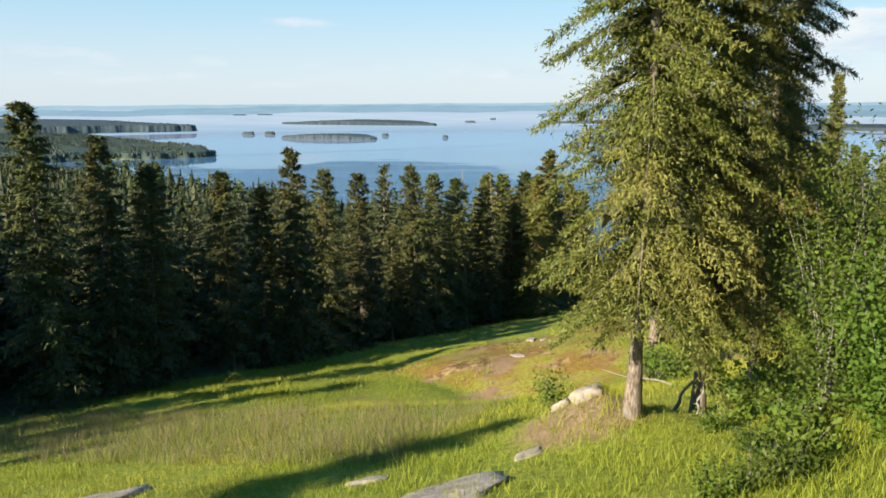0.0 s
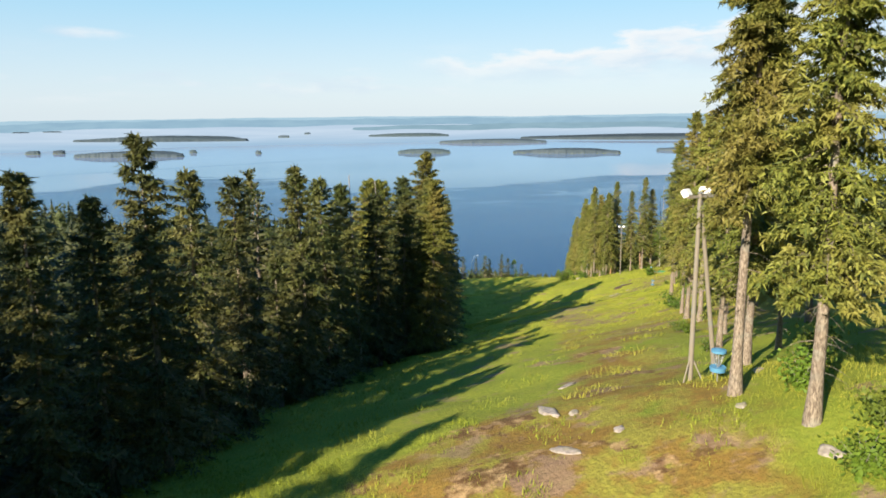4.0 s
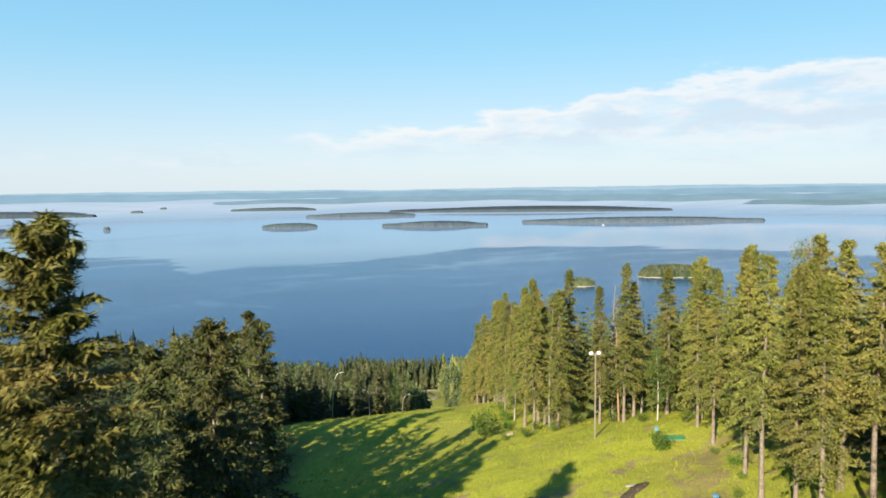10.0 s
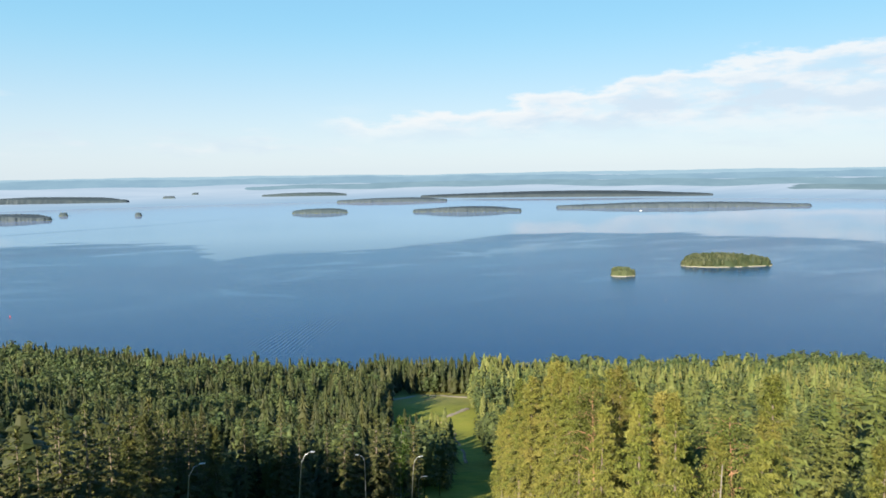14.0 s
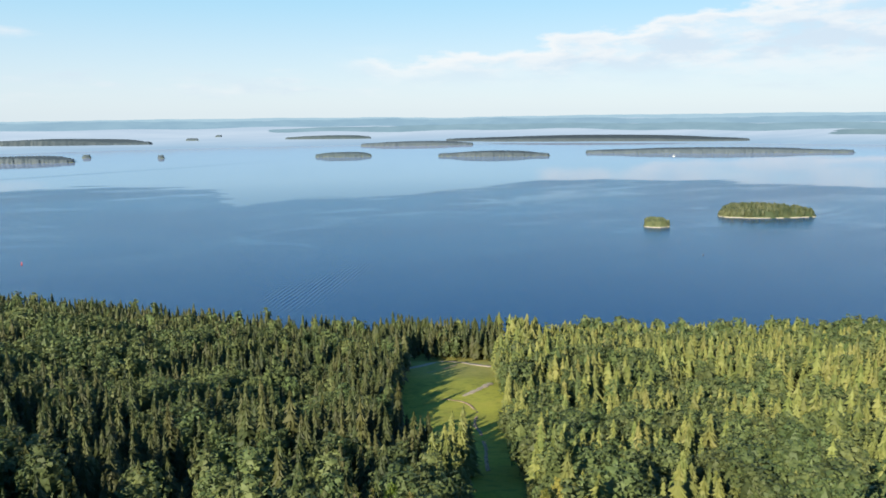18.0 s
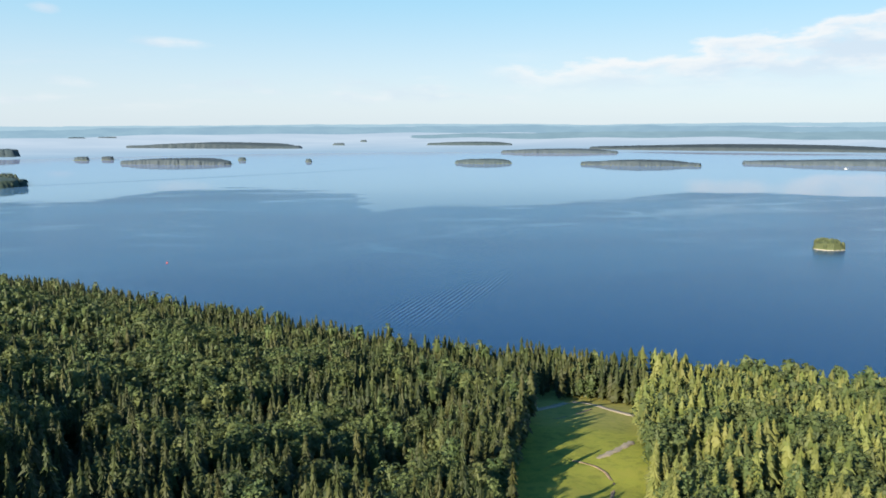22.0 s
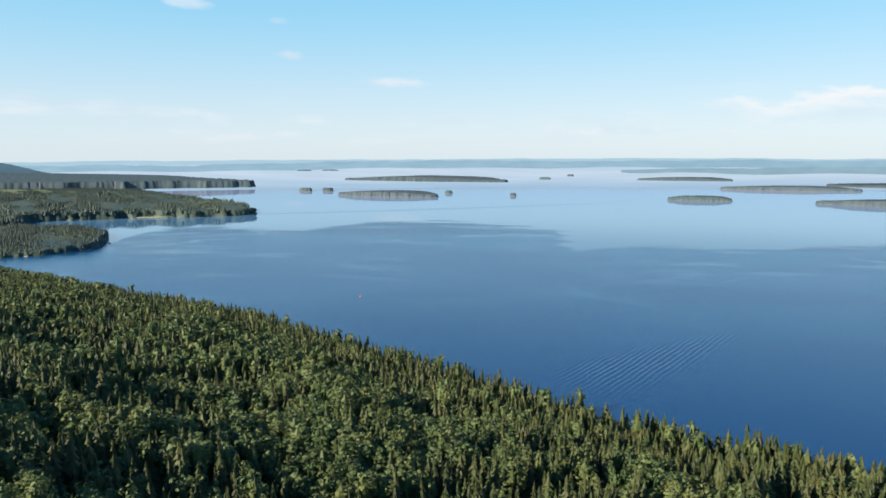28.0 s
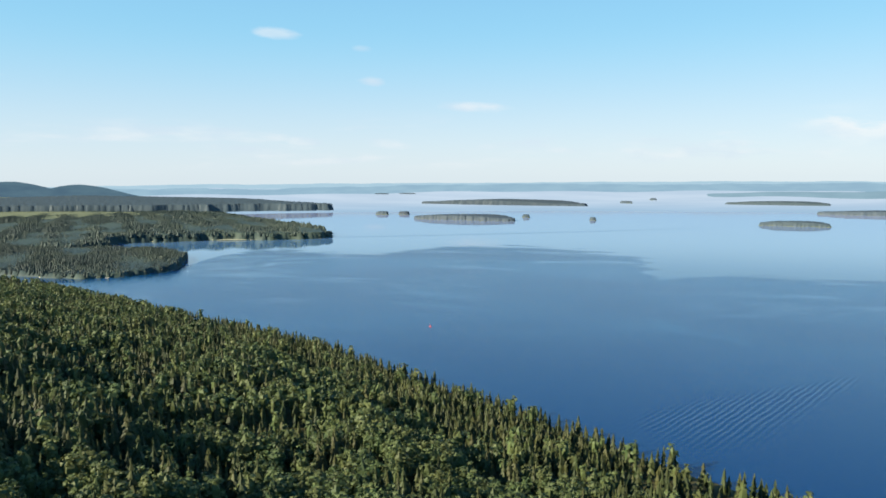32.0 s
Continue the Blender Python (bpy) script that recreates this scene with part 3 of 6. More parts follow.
def spread(a, b, fine_a, fine_b, step, grow):
    """Lines of a grid: even in the fine stretch, wider and wider outside it."""
    mid = list(np.arange(fine_a, fine_b + 0.01, step))
    up, d = [], step
    v = fine_b
    while v < b:
        d *= grow
        v += d
        up.append(v)
    down, d, v = [], step, fine_a
    while v > a:
        d *= grow
        v -= d
        down.append(v)
    return np.array(down[::-1] + mid + up)


def grid_faces(n, m):
    i = np.arange(n - 1)[:, None] * m + np.arange(m - 1)[None, :]
    return np.stack([i, i + 1, i + m + 1, i + m], -1).reshape(-1, 4)


ls, lq = np.concatenate([spread(-1400, 58, 2, 58, 0.7, 1.06), spread(58, 1300, 59, 240, 1.3, 1.05)[1:]]), spread(-2600, 1400, -44, 30, 1.1, 1.06)
gs, gq = np.meshgrid(ls, lq, indexing="ij")
gx, gy = to_xy(gs, gq)
g_ob = new("ground", mesh_of("ground", np.stack([gx, gy, ground_np(gx, gy)], -1).reshape(-1, 3), [(grid_faces(len(ls), len(lq))[:, ::-1], 0)], [GROUND], True))
tagged(g_ob, "grassy hillside falling to the lake, with heath and bare patches", "ground", kind="structure")

# ---- the lake: far water is drawn in towards the rim of the world ----
R0, RIM = 2400.0, 4700.0


def far_np(x, y, z):
    """True places to places within the rim: same bearing and same height over the eye's horizon, less distance."""
    dx, dy = x - EYE[0], y - EYE[1]
    r = np.hypot(dx, dy) + 1e-6
    f = np.where(r <= R0, r, R0 + (RIM - R0) * (1 - np.exp(-(r - R0) / (RIM - R0)))) / r
    return EYE[0] + dx * f, EYE[1] + dy * f, EYE[2] * (1 - f) + z * f


ring = np.concatenate([[1], np.arange(200, 2400, 100), np.linspace(2400, 4950, 28)])
turn = np.radians(np.arange(0, 361, 1.5))
rr, aa = np.meshgrid(ring, turn, indexing="ij")
wx, wy, wz = far_np(EYE[0] + rr * np.sin(aa), EYE[1] + rr * np.cos(aa), 0 * rr)
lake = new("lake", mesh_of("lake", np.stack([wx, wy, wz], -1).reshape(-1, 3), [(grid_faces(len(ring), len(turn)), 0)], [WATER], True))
tagged(lake, "wide blue lake with wind-ruffled and calm stretches", "water", kind="structure")

# beyond the near islands calm water is a glowing backdrop, glare and haze painted in
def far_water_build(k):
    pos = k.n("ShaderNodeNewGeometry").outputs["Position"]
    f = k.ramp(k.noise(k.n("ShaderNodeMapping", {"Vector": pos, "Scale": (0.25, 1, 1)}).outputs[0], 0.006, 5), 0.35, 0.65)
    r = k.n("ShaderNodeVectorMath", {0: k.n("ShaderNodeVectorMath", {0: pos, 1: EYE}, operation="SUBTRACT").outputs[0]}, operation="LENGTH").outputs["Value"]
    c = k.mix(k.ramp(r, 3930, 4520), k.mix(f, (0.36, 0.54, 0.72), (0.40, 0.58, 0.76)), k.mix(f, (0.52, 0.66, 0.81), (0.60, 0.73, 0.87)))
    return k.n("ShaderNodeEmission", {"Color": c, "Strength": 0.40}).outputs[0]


FAR_WATER = material("far_water_glow", far_water_build)
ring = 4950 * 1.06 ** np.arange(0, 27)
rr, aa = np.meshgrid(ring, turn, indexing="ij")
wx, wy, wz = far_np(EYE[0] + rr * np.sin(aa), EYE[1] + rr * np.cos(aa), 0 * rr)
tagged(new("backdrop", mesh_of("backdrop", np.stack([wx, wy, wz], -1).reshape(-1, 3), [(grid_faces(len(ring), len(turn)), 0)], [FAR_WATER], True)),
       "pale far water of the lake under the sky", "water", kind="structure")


# ---- islands and far land ----
def cone_trees(rng, px, py, pz, h, r, mapped=True, sides=4, slim=False):
    """Many small pointed or rounded crowns as one array of triangles."""
    n = len(px)
    a = np.linspace(0, 2 * np.pi, sides, endpoint=False)[None, :] + rng.uniform(0, 6, (n, 1))
    ring_r = r[:, None] * rng.uniform(0.75, 1.25, (n, sides))
    z_low, z_mid = pz[:, None] + 0.08 * h[:, None], pz[:, None] + h[:, None] * rng.uniform(*((0.35, 0.55) if slim else (0.6, 0.8)), (n, 1))
    low = np.stack([px[:, None] + ring_r * np.cos(a), py[:, None] + ring_r * np.sin(a), z_low + 0 * a], -1)
    mid = np.stack([px[:, None] + (0.62 if slim else 0.85) * ring_r * np.cos(a + 0.5), py[:, None] + (0.62 if slim else 0.85) * ring_r * np.sin(a + 0.5), z_mid + 0 * a], -1)
    top = np.stack([px, py, pz + h], -1)[:, None]
    v = np.concatenate([low, mid, top], 1)
    i = np.arange(sides)
    j = (i + 1) % sides
    f = np.concatenate([np.stack([i, j, sides + i], 1), np.stack([j, sides + j, sides + i], 1), np.stack([sides + i, sides + j, np.full(sides, 2 * sides)], 1)])
    faces = (np.arange(n)[:, None, None] * (2 * sides + 1) + f[None]).reshape(-1, 3)
    v = v.reshape(-1, 3)
    if mapped:
        v = np.stack(far_np(v[:, 0], v[:, 1], v[:, 2]), -1)
    return v, faces


# headland woods, their greens shifted bluish to paint in haze
NEAR_LAND = material("hazy_peninsula_woods", foliage((0.040, 0.064, 0.056), (0.052, 0.078, 0.062), (0.074, 0.100, 0.068), 0.007, 0.25))


def inside(px, py, poly):
    hit = np.zeros(len(px), bool)
    for (x0, y0), (x1, y1) in zip(poly, poly[1:] + poly[:1]):
        c = (y0 > py) != (y1 > py)
        hit ^= c & (px < (x1 - x0) * (py - y0) / (y1 - y0 + 1e-9) + x0)
    return hit


def land(name, label, category, poly, seed, gap, h, rise=0.0, woods=None, kind=""):
    """Low wooded land on the lake with a stony rim: floor, shore and woods."""
    rng = np.random.default_rng(seed)
    p = np.array(poly, float)
    # a rounded, slightly frayed outline
    t = np.linspace(0, len(p), max(40, len(p) * 9), endpoint=False)
    i = t.astype(int)
    u = (t - i)[:, None]
    a, b, c, d = p[i - 1], p[i % len(p)], p[(i + 1) % len(p)], p[(i + 2) % len(p)]
    out = 0.5 * (2 * b + (c - a) * u + (2 * a - 5 * b + 4 * c - d) * u ** 2 + (3 * b - a - 3 * c + d) * u ** 3)
    mid = out.mean(0)
    size = np.ptp(out, axis=0).max()
    out = out + rng.normal(0, size * 0.004, out.shape)
    n = len(out)
    rings = []
    for k, z in ((1.0, -1.0), (0.992, 0.9), (0.97, 1.6), (0.6, 3.0 + rise * 0.7), (0.2, 3.5 + rise)):
        q = mid + (out - mid) * k
        rings.append(np.stack(far_np(q[:, 0], q[:, 1], np.full(n, z)), -1))
    rings.append(np.array(far_np(mid[:1], mid[1:], np.array([3.6 + rise]))).T)
    faces = []
    for k in range(4):
        i = np.arange(n)
        j = (i + 1) % n
        faces.append((np.stack([k * n + i, k * n + j, (k + 1) * n + j, (k + 1) * n + i], 1), 0 if k == 0 else 1))
    faces.append((np.stack([4 * n + i, 4 * n + j, np.full(n, 5 * n)], 1), 1))
    root = new(name, mesh_of(name, np.concatenate(rings), faces, [SHORE if woods else LAND, LAND], True))
    tagged(root, label, category, kind=kind)
    lo, hi = out.min(0), out.max(0)
    gx, gy = np.meshgrid(np.arange(lo[0], hi[0], gap), np.arange(lo[1], hi[1], gap))
    px, py = gx.ravel() + rng.uniform(-0.5, 0.5, gx.size) * gap, gy.ravel() + rng.uniform(-0.5, 0.5, gx.size) * gap
    small = (mid + (out - mid) * (1 - min(0.12, 10 / size))).tolist()
    ok = inside(px, py, small)
    px, py = px[ok], py[ok]
    edge = np.clip(1 - np.hypot((px - mid[0]) / (hi[0] - lo[0] + 1), (py - mid[1]) / (hi[1] - lo[1] + 1)) * 2, 0, 1)
    roll = np.sin(px * 0.013 + 2 * np.sin(py * 0.006)) * np.sin(py * 0.011 + seed) + 0.5 * np.sin(px * 0.037 + py * 0.029 + seed)
    # the roof of the woods: an uneven sheet that falls to the ground along the shore
    step = gap * (1.0 if woods else 0.5)
    cx, cy = np.meshgrid(np.arange(lo[0] - step, hi[0] + step, step), np.arange(lo[1] - step, hi[1] + step, step), indexing="ij")
    sx, sy = cx + rng.uniform(-0.25, 0.25, cx.shape) * step, cy + rng.uniform(-0.25, 0.25, cx.shape) * step
    wood = inside(sx.ravel(), sy.ravel(), small).reshape(sx.shape)
    swell = np.clip(1 - np.hypot((sx - mid[0]) / (hi[0] - lo[0] + 1), (sy - mid[1]) / (hi[1] - lo[1] + 1)) * 2, 0, 1)
    sz = np.where(wood, 1.5 + rise * swell + h * rng.uniform(0.8, 1.05, sx.shape) * (0.6 if woods else 1.0) * (0.78 + 0.27 * np.clip(swell * 3.0, 0, 1)), -2.0)
    g = grid_faces(*sx.shape)
    ob = child("canopy", mesh_of("canopy", np.stack(far_np(sx.ravel(), sy.ravel(), sz.ravel()), -1), [(g[wood.ravel()[g].any(1)][:, ::-1], 0)], [woods or HAZY_ISLE_WOODS], True), root, "dense conifer woods")
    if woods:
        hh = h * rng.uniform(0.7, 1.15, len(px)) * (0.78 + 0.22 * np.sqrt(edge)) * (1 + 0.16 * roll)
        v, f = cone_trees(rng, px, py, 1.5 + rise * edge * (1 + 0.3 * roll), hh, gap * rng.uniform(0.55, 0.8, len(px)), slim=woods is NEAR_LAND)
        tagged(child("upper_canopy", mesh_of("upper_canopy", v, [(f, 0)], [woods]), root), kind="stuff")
    tagged(ob, kind="stuff")
    return root


def island(a, b, deep, h, seed, gap=15.0, rise=0.0, label="low wooded island with a pale stony shore"):
    """An island whose near shore runs from a to b, deep metres from front to back."""
    a, b = np.array(a, float), np.array(b, float)
    x, y = b - a, np.array([-(b - a)[1], (b - a)[0]])
    y = y / np.linalg.norm(y) * deep
    rng = np.random.default_rng(seed)
    k = rng.uniform(0.75, 1.2, 8)
    pts = [a, a + x * 0.22 - y * 0.13 * k[0], a + x * 0.5 - y * 0.16 * k[1], a + x * 0.8 - y * 0.12 * k[2], b, a + x * 0.82 + y * 0.55 * k[3], a + x * 0.5 + y * 0.8 * k[4], a + x * 0.2 + y * 0.6 * k[5]]
    return land("island", label, "island", [tuple(p) for p in pts], seed, gap * (0.72 if gap > 9 else 1.0), h * (0.85 if gap > 9 else 1.0), rise, NEAR_ISLE if gap < 9 else None)


NEAR_ISLE = material("near_island_woods", foliage((0.040, 0.056, 0.024), (0.076, 0.088, 0.036), (0.094, 0.098, 0.042), 0.02, 0.15))
SHORT = "tiny wooded islet in calm water"
island((-1509, 6584), (-83, 6006), 420, 26, 1, 24, 22)
island((-948, 4228), (-373, 4034), 260, 22, 2, 14, 6)
island((-1167, 4665), (-1094, 4639), 60, 20, 3, 12, label=SHORT)
island((-1312, 4659), (-1220, 4627), 70, 20, 4, 12, label=SHORT)
island((163, 6656), (267, 6611), 90, 20, 5, 15, label=SHORT)
island((446, 7502), (505, 7474), 60, 20, 6, 14, label=SHORT)
island((-11, 4155), (21, 4144), 30, 14, 7, 9, label=SHORT)
island((-381, 4390), (-338, 4376), 40, 15, 8, 9, label=SHORT)
island((962, 6453), (1635, 6161), 300, 22, 9, 20, 6)
island((1229, 4901), (1924, 4633), 300, 20, 10, 16, 4)
island((731, 3849), (1006, 3754), 150, 18, 11, 12, 4)
island((1298, 3603), (1788, 3338), 200, 18, 12, 12, 6)
island((2051, 3459), (3183, 2829), 230, 18, 13, 13, 6)
island((1979, 5316), (3766, 4146), 800, 20, 14, 22, 8, "long wooded shore across the water")
island((900, 1345), (944, 1325), 80, 14, 15, 5.0, 3, "small round island with pines and a pale shore")
island((1118, 1394), (1295, 1313), 190, 16, 16, 6.5, 5, "wooded island with a pale stony shore")
island((-3143, 10349), (-2914, 10236), 90, 13, 17, 30, label=SHORT)
island((-2817, 10464), (-2540, 10324), 90, 13, 18, 30, label=SHORT)
island((-6697, 10466), (-6361, 10438), 90, 13, 20, 30, label=SHORT)
island((-6042, 12162), (-5406, 12079), 90, 13, 21, 40, label=SHORT)
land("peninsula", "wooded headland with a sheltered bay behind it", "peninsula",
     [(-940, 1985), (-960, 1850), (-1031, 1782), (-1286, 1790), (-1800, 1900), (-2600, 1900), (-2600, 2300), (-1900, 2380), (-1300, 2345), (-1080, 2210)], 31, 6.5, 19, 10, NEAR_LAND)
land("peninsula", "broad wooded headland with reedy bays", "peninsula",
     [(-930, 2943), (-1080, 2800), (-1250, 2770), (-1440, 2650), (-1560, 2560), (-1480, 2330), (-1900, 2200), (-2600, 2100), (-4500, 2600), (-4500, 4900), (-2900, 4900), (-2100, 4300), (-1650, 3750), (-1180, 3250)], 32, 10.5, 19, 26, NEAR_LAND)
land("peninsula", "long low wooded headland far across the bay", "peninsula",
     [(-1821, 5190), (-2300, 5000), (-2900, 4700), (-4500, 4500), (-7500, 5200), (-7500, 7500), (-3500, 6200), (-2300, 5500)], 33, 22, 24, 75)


def far_patch(name, label, poly, mat, z):
    p = np.array(poly, float)
    v = np.stack(far_np(p[:, 0], p[:, 1], np.full(len(p), z)), -1)
    low = v - np.array([0, 0, 2.0])
    n = len(p)
    i = np.arange(n)
    j = (i + 1) % n
    ob = new(name, mesh_of(name, np.concatenate([v, low]), [(i[None], 0), (np.stack([i, n + i, n + j, j], 1), 0)], [mat]))
    return tagged(ob, label, "field", kind="structure")


far_patch("meadow", "pale reed bed at the head of the bay", [(-1600, 2618), (-1450, 2636), (-1420, 2665), (-1520, 2690), (-1660, 2670)], FIELD, 3.5)
far_patch("meadow", "pale mown field among the woods", [(-2080, 3560), (-1960, 3570), (-1950, 3610), (-2050, 3620)], FIELD, 34)
far_patch("meadow", "pale reed bed along the wooded shore", [(-1300, 2735), (-1180, 2765), (-1170, 2785), (-1290, 2760)], FIELD, 3.5)


def ridge(name, mat, r, h, seed, az0=-95, az1=110, rough=1.0):
    """A far wooded shore with an uneven skyline."""
    rng = np.random.default_rng(seed)
    az = np.radians(np.arange(az0, az1, 0.12))
    f = sum(rng.uniform(0.5, 1) * np.sin(az * k + rng.uniform(0, 6)) / (i + 1.2) for i, k in enumerate((5, 11, 23, 47, 90, 170)))
    f += rng.normal(0, 0.05, len(az)) * rough
    come = np.clip((np.degrees(az) - az0) / 14, 0, 1) ** 1.5
    top = (h * (1 + 0.32 * f)) * come - 6 * (1 - come)
    rs = r * (1 + 0.035 * sum(np.sin(az * k + rng.uniform(0, 6)) for k in (7, 17, 39)))
    rows = []
    for dr, z in ((0, -4 + 0 * az), (10, 16 * come - 3), (0.12 * r, top * 0.7), (0.2 * r, top), (0.24 * r, top * 0.2)):
        rows.append(np.stack(far_np(EYE[0] + (rs + dr) * np.sin(az), EYE[1] + (rs + dr) * np.cos(az), z), -1))
    ob = new(name, mesh_of(name, np.concatenate(rows), [(grid_faces(5, len(az))[:, ::-1], 0)], [mat], True))
    return tagged(ob, "far wooded shore, blue haze put into its glowing colour", "far shore", kind="structure")


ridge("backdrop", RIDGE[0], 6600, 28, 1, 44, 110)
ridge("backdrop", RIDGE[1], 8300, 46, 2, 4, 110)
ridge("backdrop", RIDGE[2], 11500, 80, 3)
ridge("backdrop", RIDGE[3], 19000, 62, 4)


def hill(x, y, h, rx, ry, seed):
    rng = np.random.default_rng(seed)
    n, m = 14, 40
    k, a = np.meshgrid(np.linspace(0, 1, n), np.linspace(0, 2 * np.pi, m), indexing="ij")
    z = h * (0.5 + 0.5 * np.cos(np.pi * k)) ** 0.8 * (1 + 0.06 * np.sin(5 * a + seed)) - 6 + rng.normal(0, 2.0, k.shape)
    v = np.stack(far_np(x + rx * k * np.cos(a), y + ry * k * np.sin(a), z), -1).reshape(-1, 3)
    tagged(new("hill", mesh_of("hill", v, [(grid_faces(n, m), 0)], [MOUND], True)), "rounded forest hill, blue haze put into its glowing colour", "hill", kind="structure")


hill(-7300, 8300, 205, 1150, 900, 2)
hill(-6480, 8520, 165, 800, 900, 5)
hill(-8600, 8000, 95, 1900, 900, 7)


# ---- trees ----
def norm(v):
    return v / (np.linalg.norm(v, axis=-1, keepdims=True) + 1e-9)


def diamonds(base, d, length, width, rng, up=(0, 0, 1)):
    """Narrow pointed leaves or twigs: four corners and one face each."""
    side = norm(np.cross(d, np.array(up) + rng.normal(0, 0.45, d.shape)))
    L, W = length[:, None], width[:, None]
    sag = np.array([0, 0, 1.0]) * (0.10 * L)
    v = np.stack([base, base + d * L * 0.5 + side * W - sag * 0.3, base + d * L - sag, base + d * L * 0.5 - side * W - sag * 0.3], 1).reshape(-1, 3)
    return v, np.arange(len(base) * 4).reshape(-1, 4)


def strands(base, d, length, width, rng):
    """Pointed sprigs of needles: one narrow triangle each."""
    side = norm(np.cross(d, np.array([0, 0, 1.0]) + rng.normal(0, 0.6, d.shape))) * width[:, None]
    v = np.stack([base - side, base + side, base + d * length[:, None] - np.array([0, 0, 0.08]) * length[:, None]], 1).reshape(-1, 3)
    return v, np.arange(len(base) * 3).reshape(-1, 3)


def stack(blocks):
    vs, fs, o = [], [], 0
    for v, f in blocks:
        vs.append(v)
        fs.append(f + o)
        o += len(v)
    return np.concatenate(vs), np.concatenate(fs)


def tubes(p, rad, sides):
    """Tapering tubes along many bent lines: p is n x k x 3, rad n x k."""
    n, k, _ = p.shape
    d = norm(np.gradient(p, axis=1))
    u = norm(np.cross(d, np.array([0.3, 0.2, 0.93])))
    w_ = np.cross(d, u)
    a = np.linspace(0, 2 * np.pi, sides, endpoint=False)
    v = p[:, :, None] + rad[:, :, None, None] * (u[:, :, None] * np.cos(a)[:, None] + w_[:, :, None] * np.sin(a)[:, None])
    i = np.arange(k - 1)[:, None] * sides + np.arange(sides)[None]
    j = np.arange(k - 1)[:, None] * sides + (np.arange(sides)[None] + 1) % sides
    f = np.stack([i, j, j + sides, i + sides], -1).reshape(-1, 4)
    return v.reshape(-1, 3), (np.arange(n)[:, None, None] * k * sides + f[None]).reshape(-1, 4)


def spruce(seed, H, R, bare, nb, st, fat, lean=0.0, ragged=0.25, fine=0, green=None):
    """Meshes of a spruce: trunk, limbs and needle sprays."""
    rng = np.random.default_rng(seed)
    hz = np.linspace(0, 1, 12)
    tr = (0.0082 if fine == 1 and bare < 0.16 else 0.0105) * H * (1 - hz) ** 0.85 + 0.012 + 0.10 * np.exp(-hz * 40) * (H / 18)
    axis = np.stack([lean * hz ** 2 + 0.06 * np.sin(hz * 7 + seed), 0.06 * np.cos(hz * 5 + seed) - 0.06, hz * H - 0.3], -1)
    trunk = mesh_of("trunk", *[(lambda v, f: (v, [(f, 0)]))(*tubes(axis[None], tr[None], 9))][0], [BARK], True)
    u = (np.arange(nb) + rng.uniform(0, 1, nb)) / nb
    z0 = bare * H + (H * 0.985 - bare * H) * u ** 0.95
    t = (z0 - bare * H) / (H - bare * H)
    L = (R * np.minimum((1 - t) ** 0.66, 0.78 + 1.4 * t) + 0.12) * rng.uniform(1 - ragged, 1 + 0.5 * ragged, nb)
    a = np.arange(nb) * 2.399 + rng.normal(0, 0.5, nb)
    k = np.linspace(0, 1, 6 if fine else 3)
    rise = np.interp(t, [0, 0.35, 0.8, 1], [-0.30, -0.10, 0.25, 0.9])[:, None] + rng.normal(0, 0.08, (nb, 1))
    sag = np.interp(t, [0, 0.6, 1], [0.42, 0.35, 0.10])[:, None]

    def along(p):
        out = L[:, None] * p
        zz = z0[:, None] + L[:, None] * (rise * p - sag * p ** 2 + 0.30 * sag * p ** 4)
        cx = np.interp(z0, axis[:, 2], axis[:, 0])[:, None]
        return np.stack([cx + out * np.cos(a)[:, None], out * np.sin(a)[:, None], zz], -1)

    lp = along(np.tile(k * 0.8, (nb, 1)))
    pick = slice(None) if fine else slice(0, None, 2)
    limb_v, limb_f = tubes(lp[pick], np.maximum(0.006, (0.008 if fine else 0.014) * L[pick, None] * (1 - 0.85 * k)), 3)
    # dead lower snags
    ns = 16
    zs = rng.uniform(0.05, max(bare, 0.12), ns) * H + 0.6
    as_ = rng.uniform(0, 6.28, ns)
    ks = np.linspace(0, 1, 3)
    sp = np.stack([np.cos(as_)[:, None] * ks * 0.9, np.sin(as_)[:, None] * ks * 0.9, zs[:, None] - 0.35 * ks ** 2], -1)
    sv, sf = tubes(sp, 0.012 * (1.2 - np.tile(ks, (ns, 1))), 3)
    lv, lf = stack([(limb_v, limb_f), (sv, sf)])
    limbs = mesh_of("branchwork", lv, [(lf, 0)], [BARK])
    # sprays: to both sides and hanging below every limb
    p = 0.05 + 0.95 * (np.arange(st)[None] + rng.uniform(0, 1, (nb, st))) / st
    base = along(p)
    radial = np.stack([np.cos(a), np.sin(a), 0 * a], -1)[:, None]
    lateral = np.stack([-np.sin(a), np.cos(a), 0 * a], -1)[:, None]
    down = np.array([0, 0, 1.0])
    blocks = []
    if fine:
        for side in (1, -1):
            d2 = norm(radial * 0.7 + lateral * side * 0.8 - down * 0.12 + rng.normal(0, 0.26, base.shape))
            l2 = (0.12 + 0.30 * L[:, None] * (1.08 - 0.85 * p)) * rng.uniform(0.4, 1.25, p.shape)
            for u in (0.12, 0.28, 0.44, 0.60, 0.76, 0.92, 1.0) if fine == 1 else (0.2, 0.5, 0.78, 1.0):
                q = base + d2 * (l2 * u)[..., None] - down * (0.22 * l2 * u * u)[..., None] + rng.normal(0, 0.02, base.shape)
                d = norm(d2 * 0.75 + radial * 0.15 - down * (0.1 if u == 1.0 else 0.45) + rng.normal(0, 0.6, base.shape))
                n = p.size
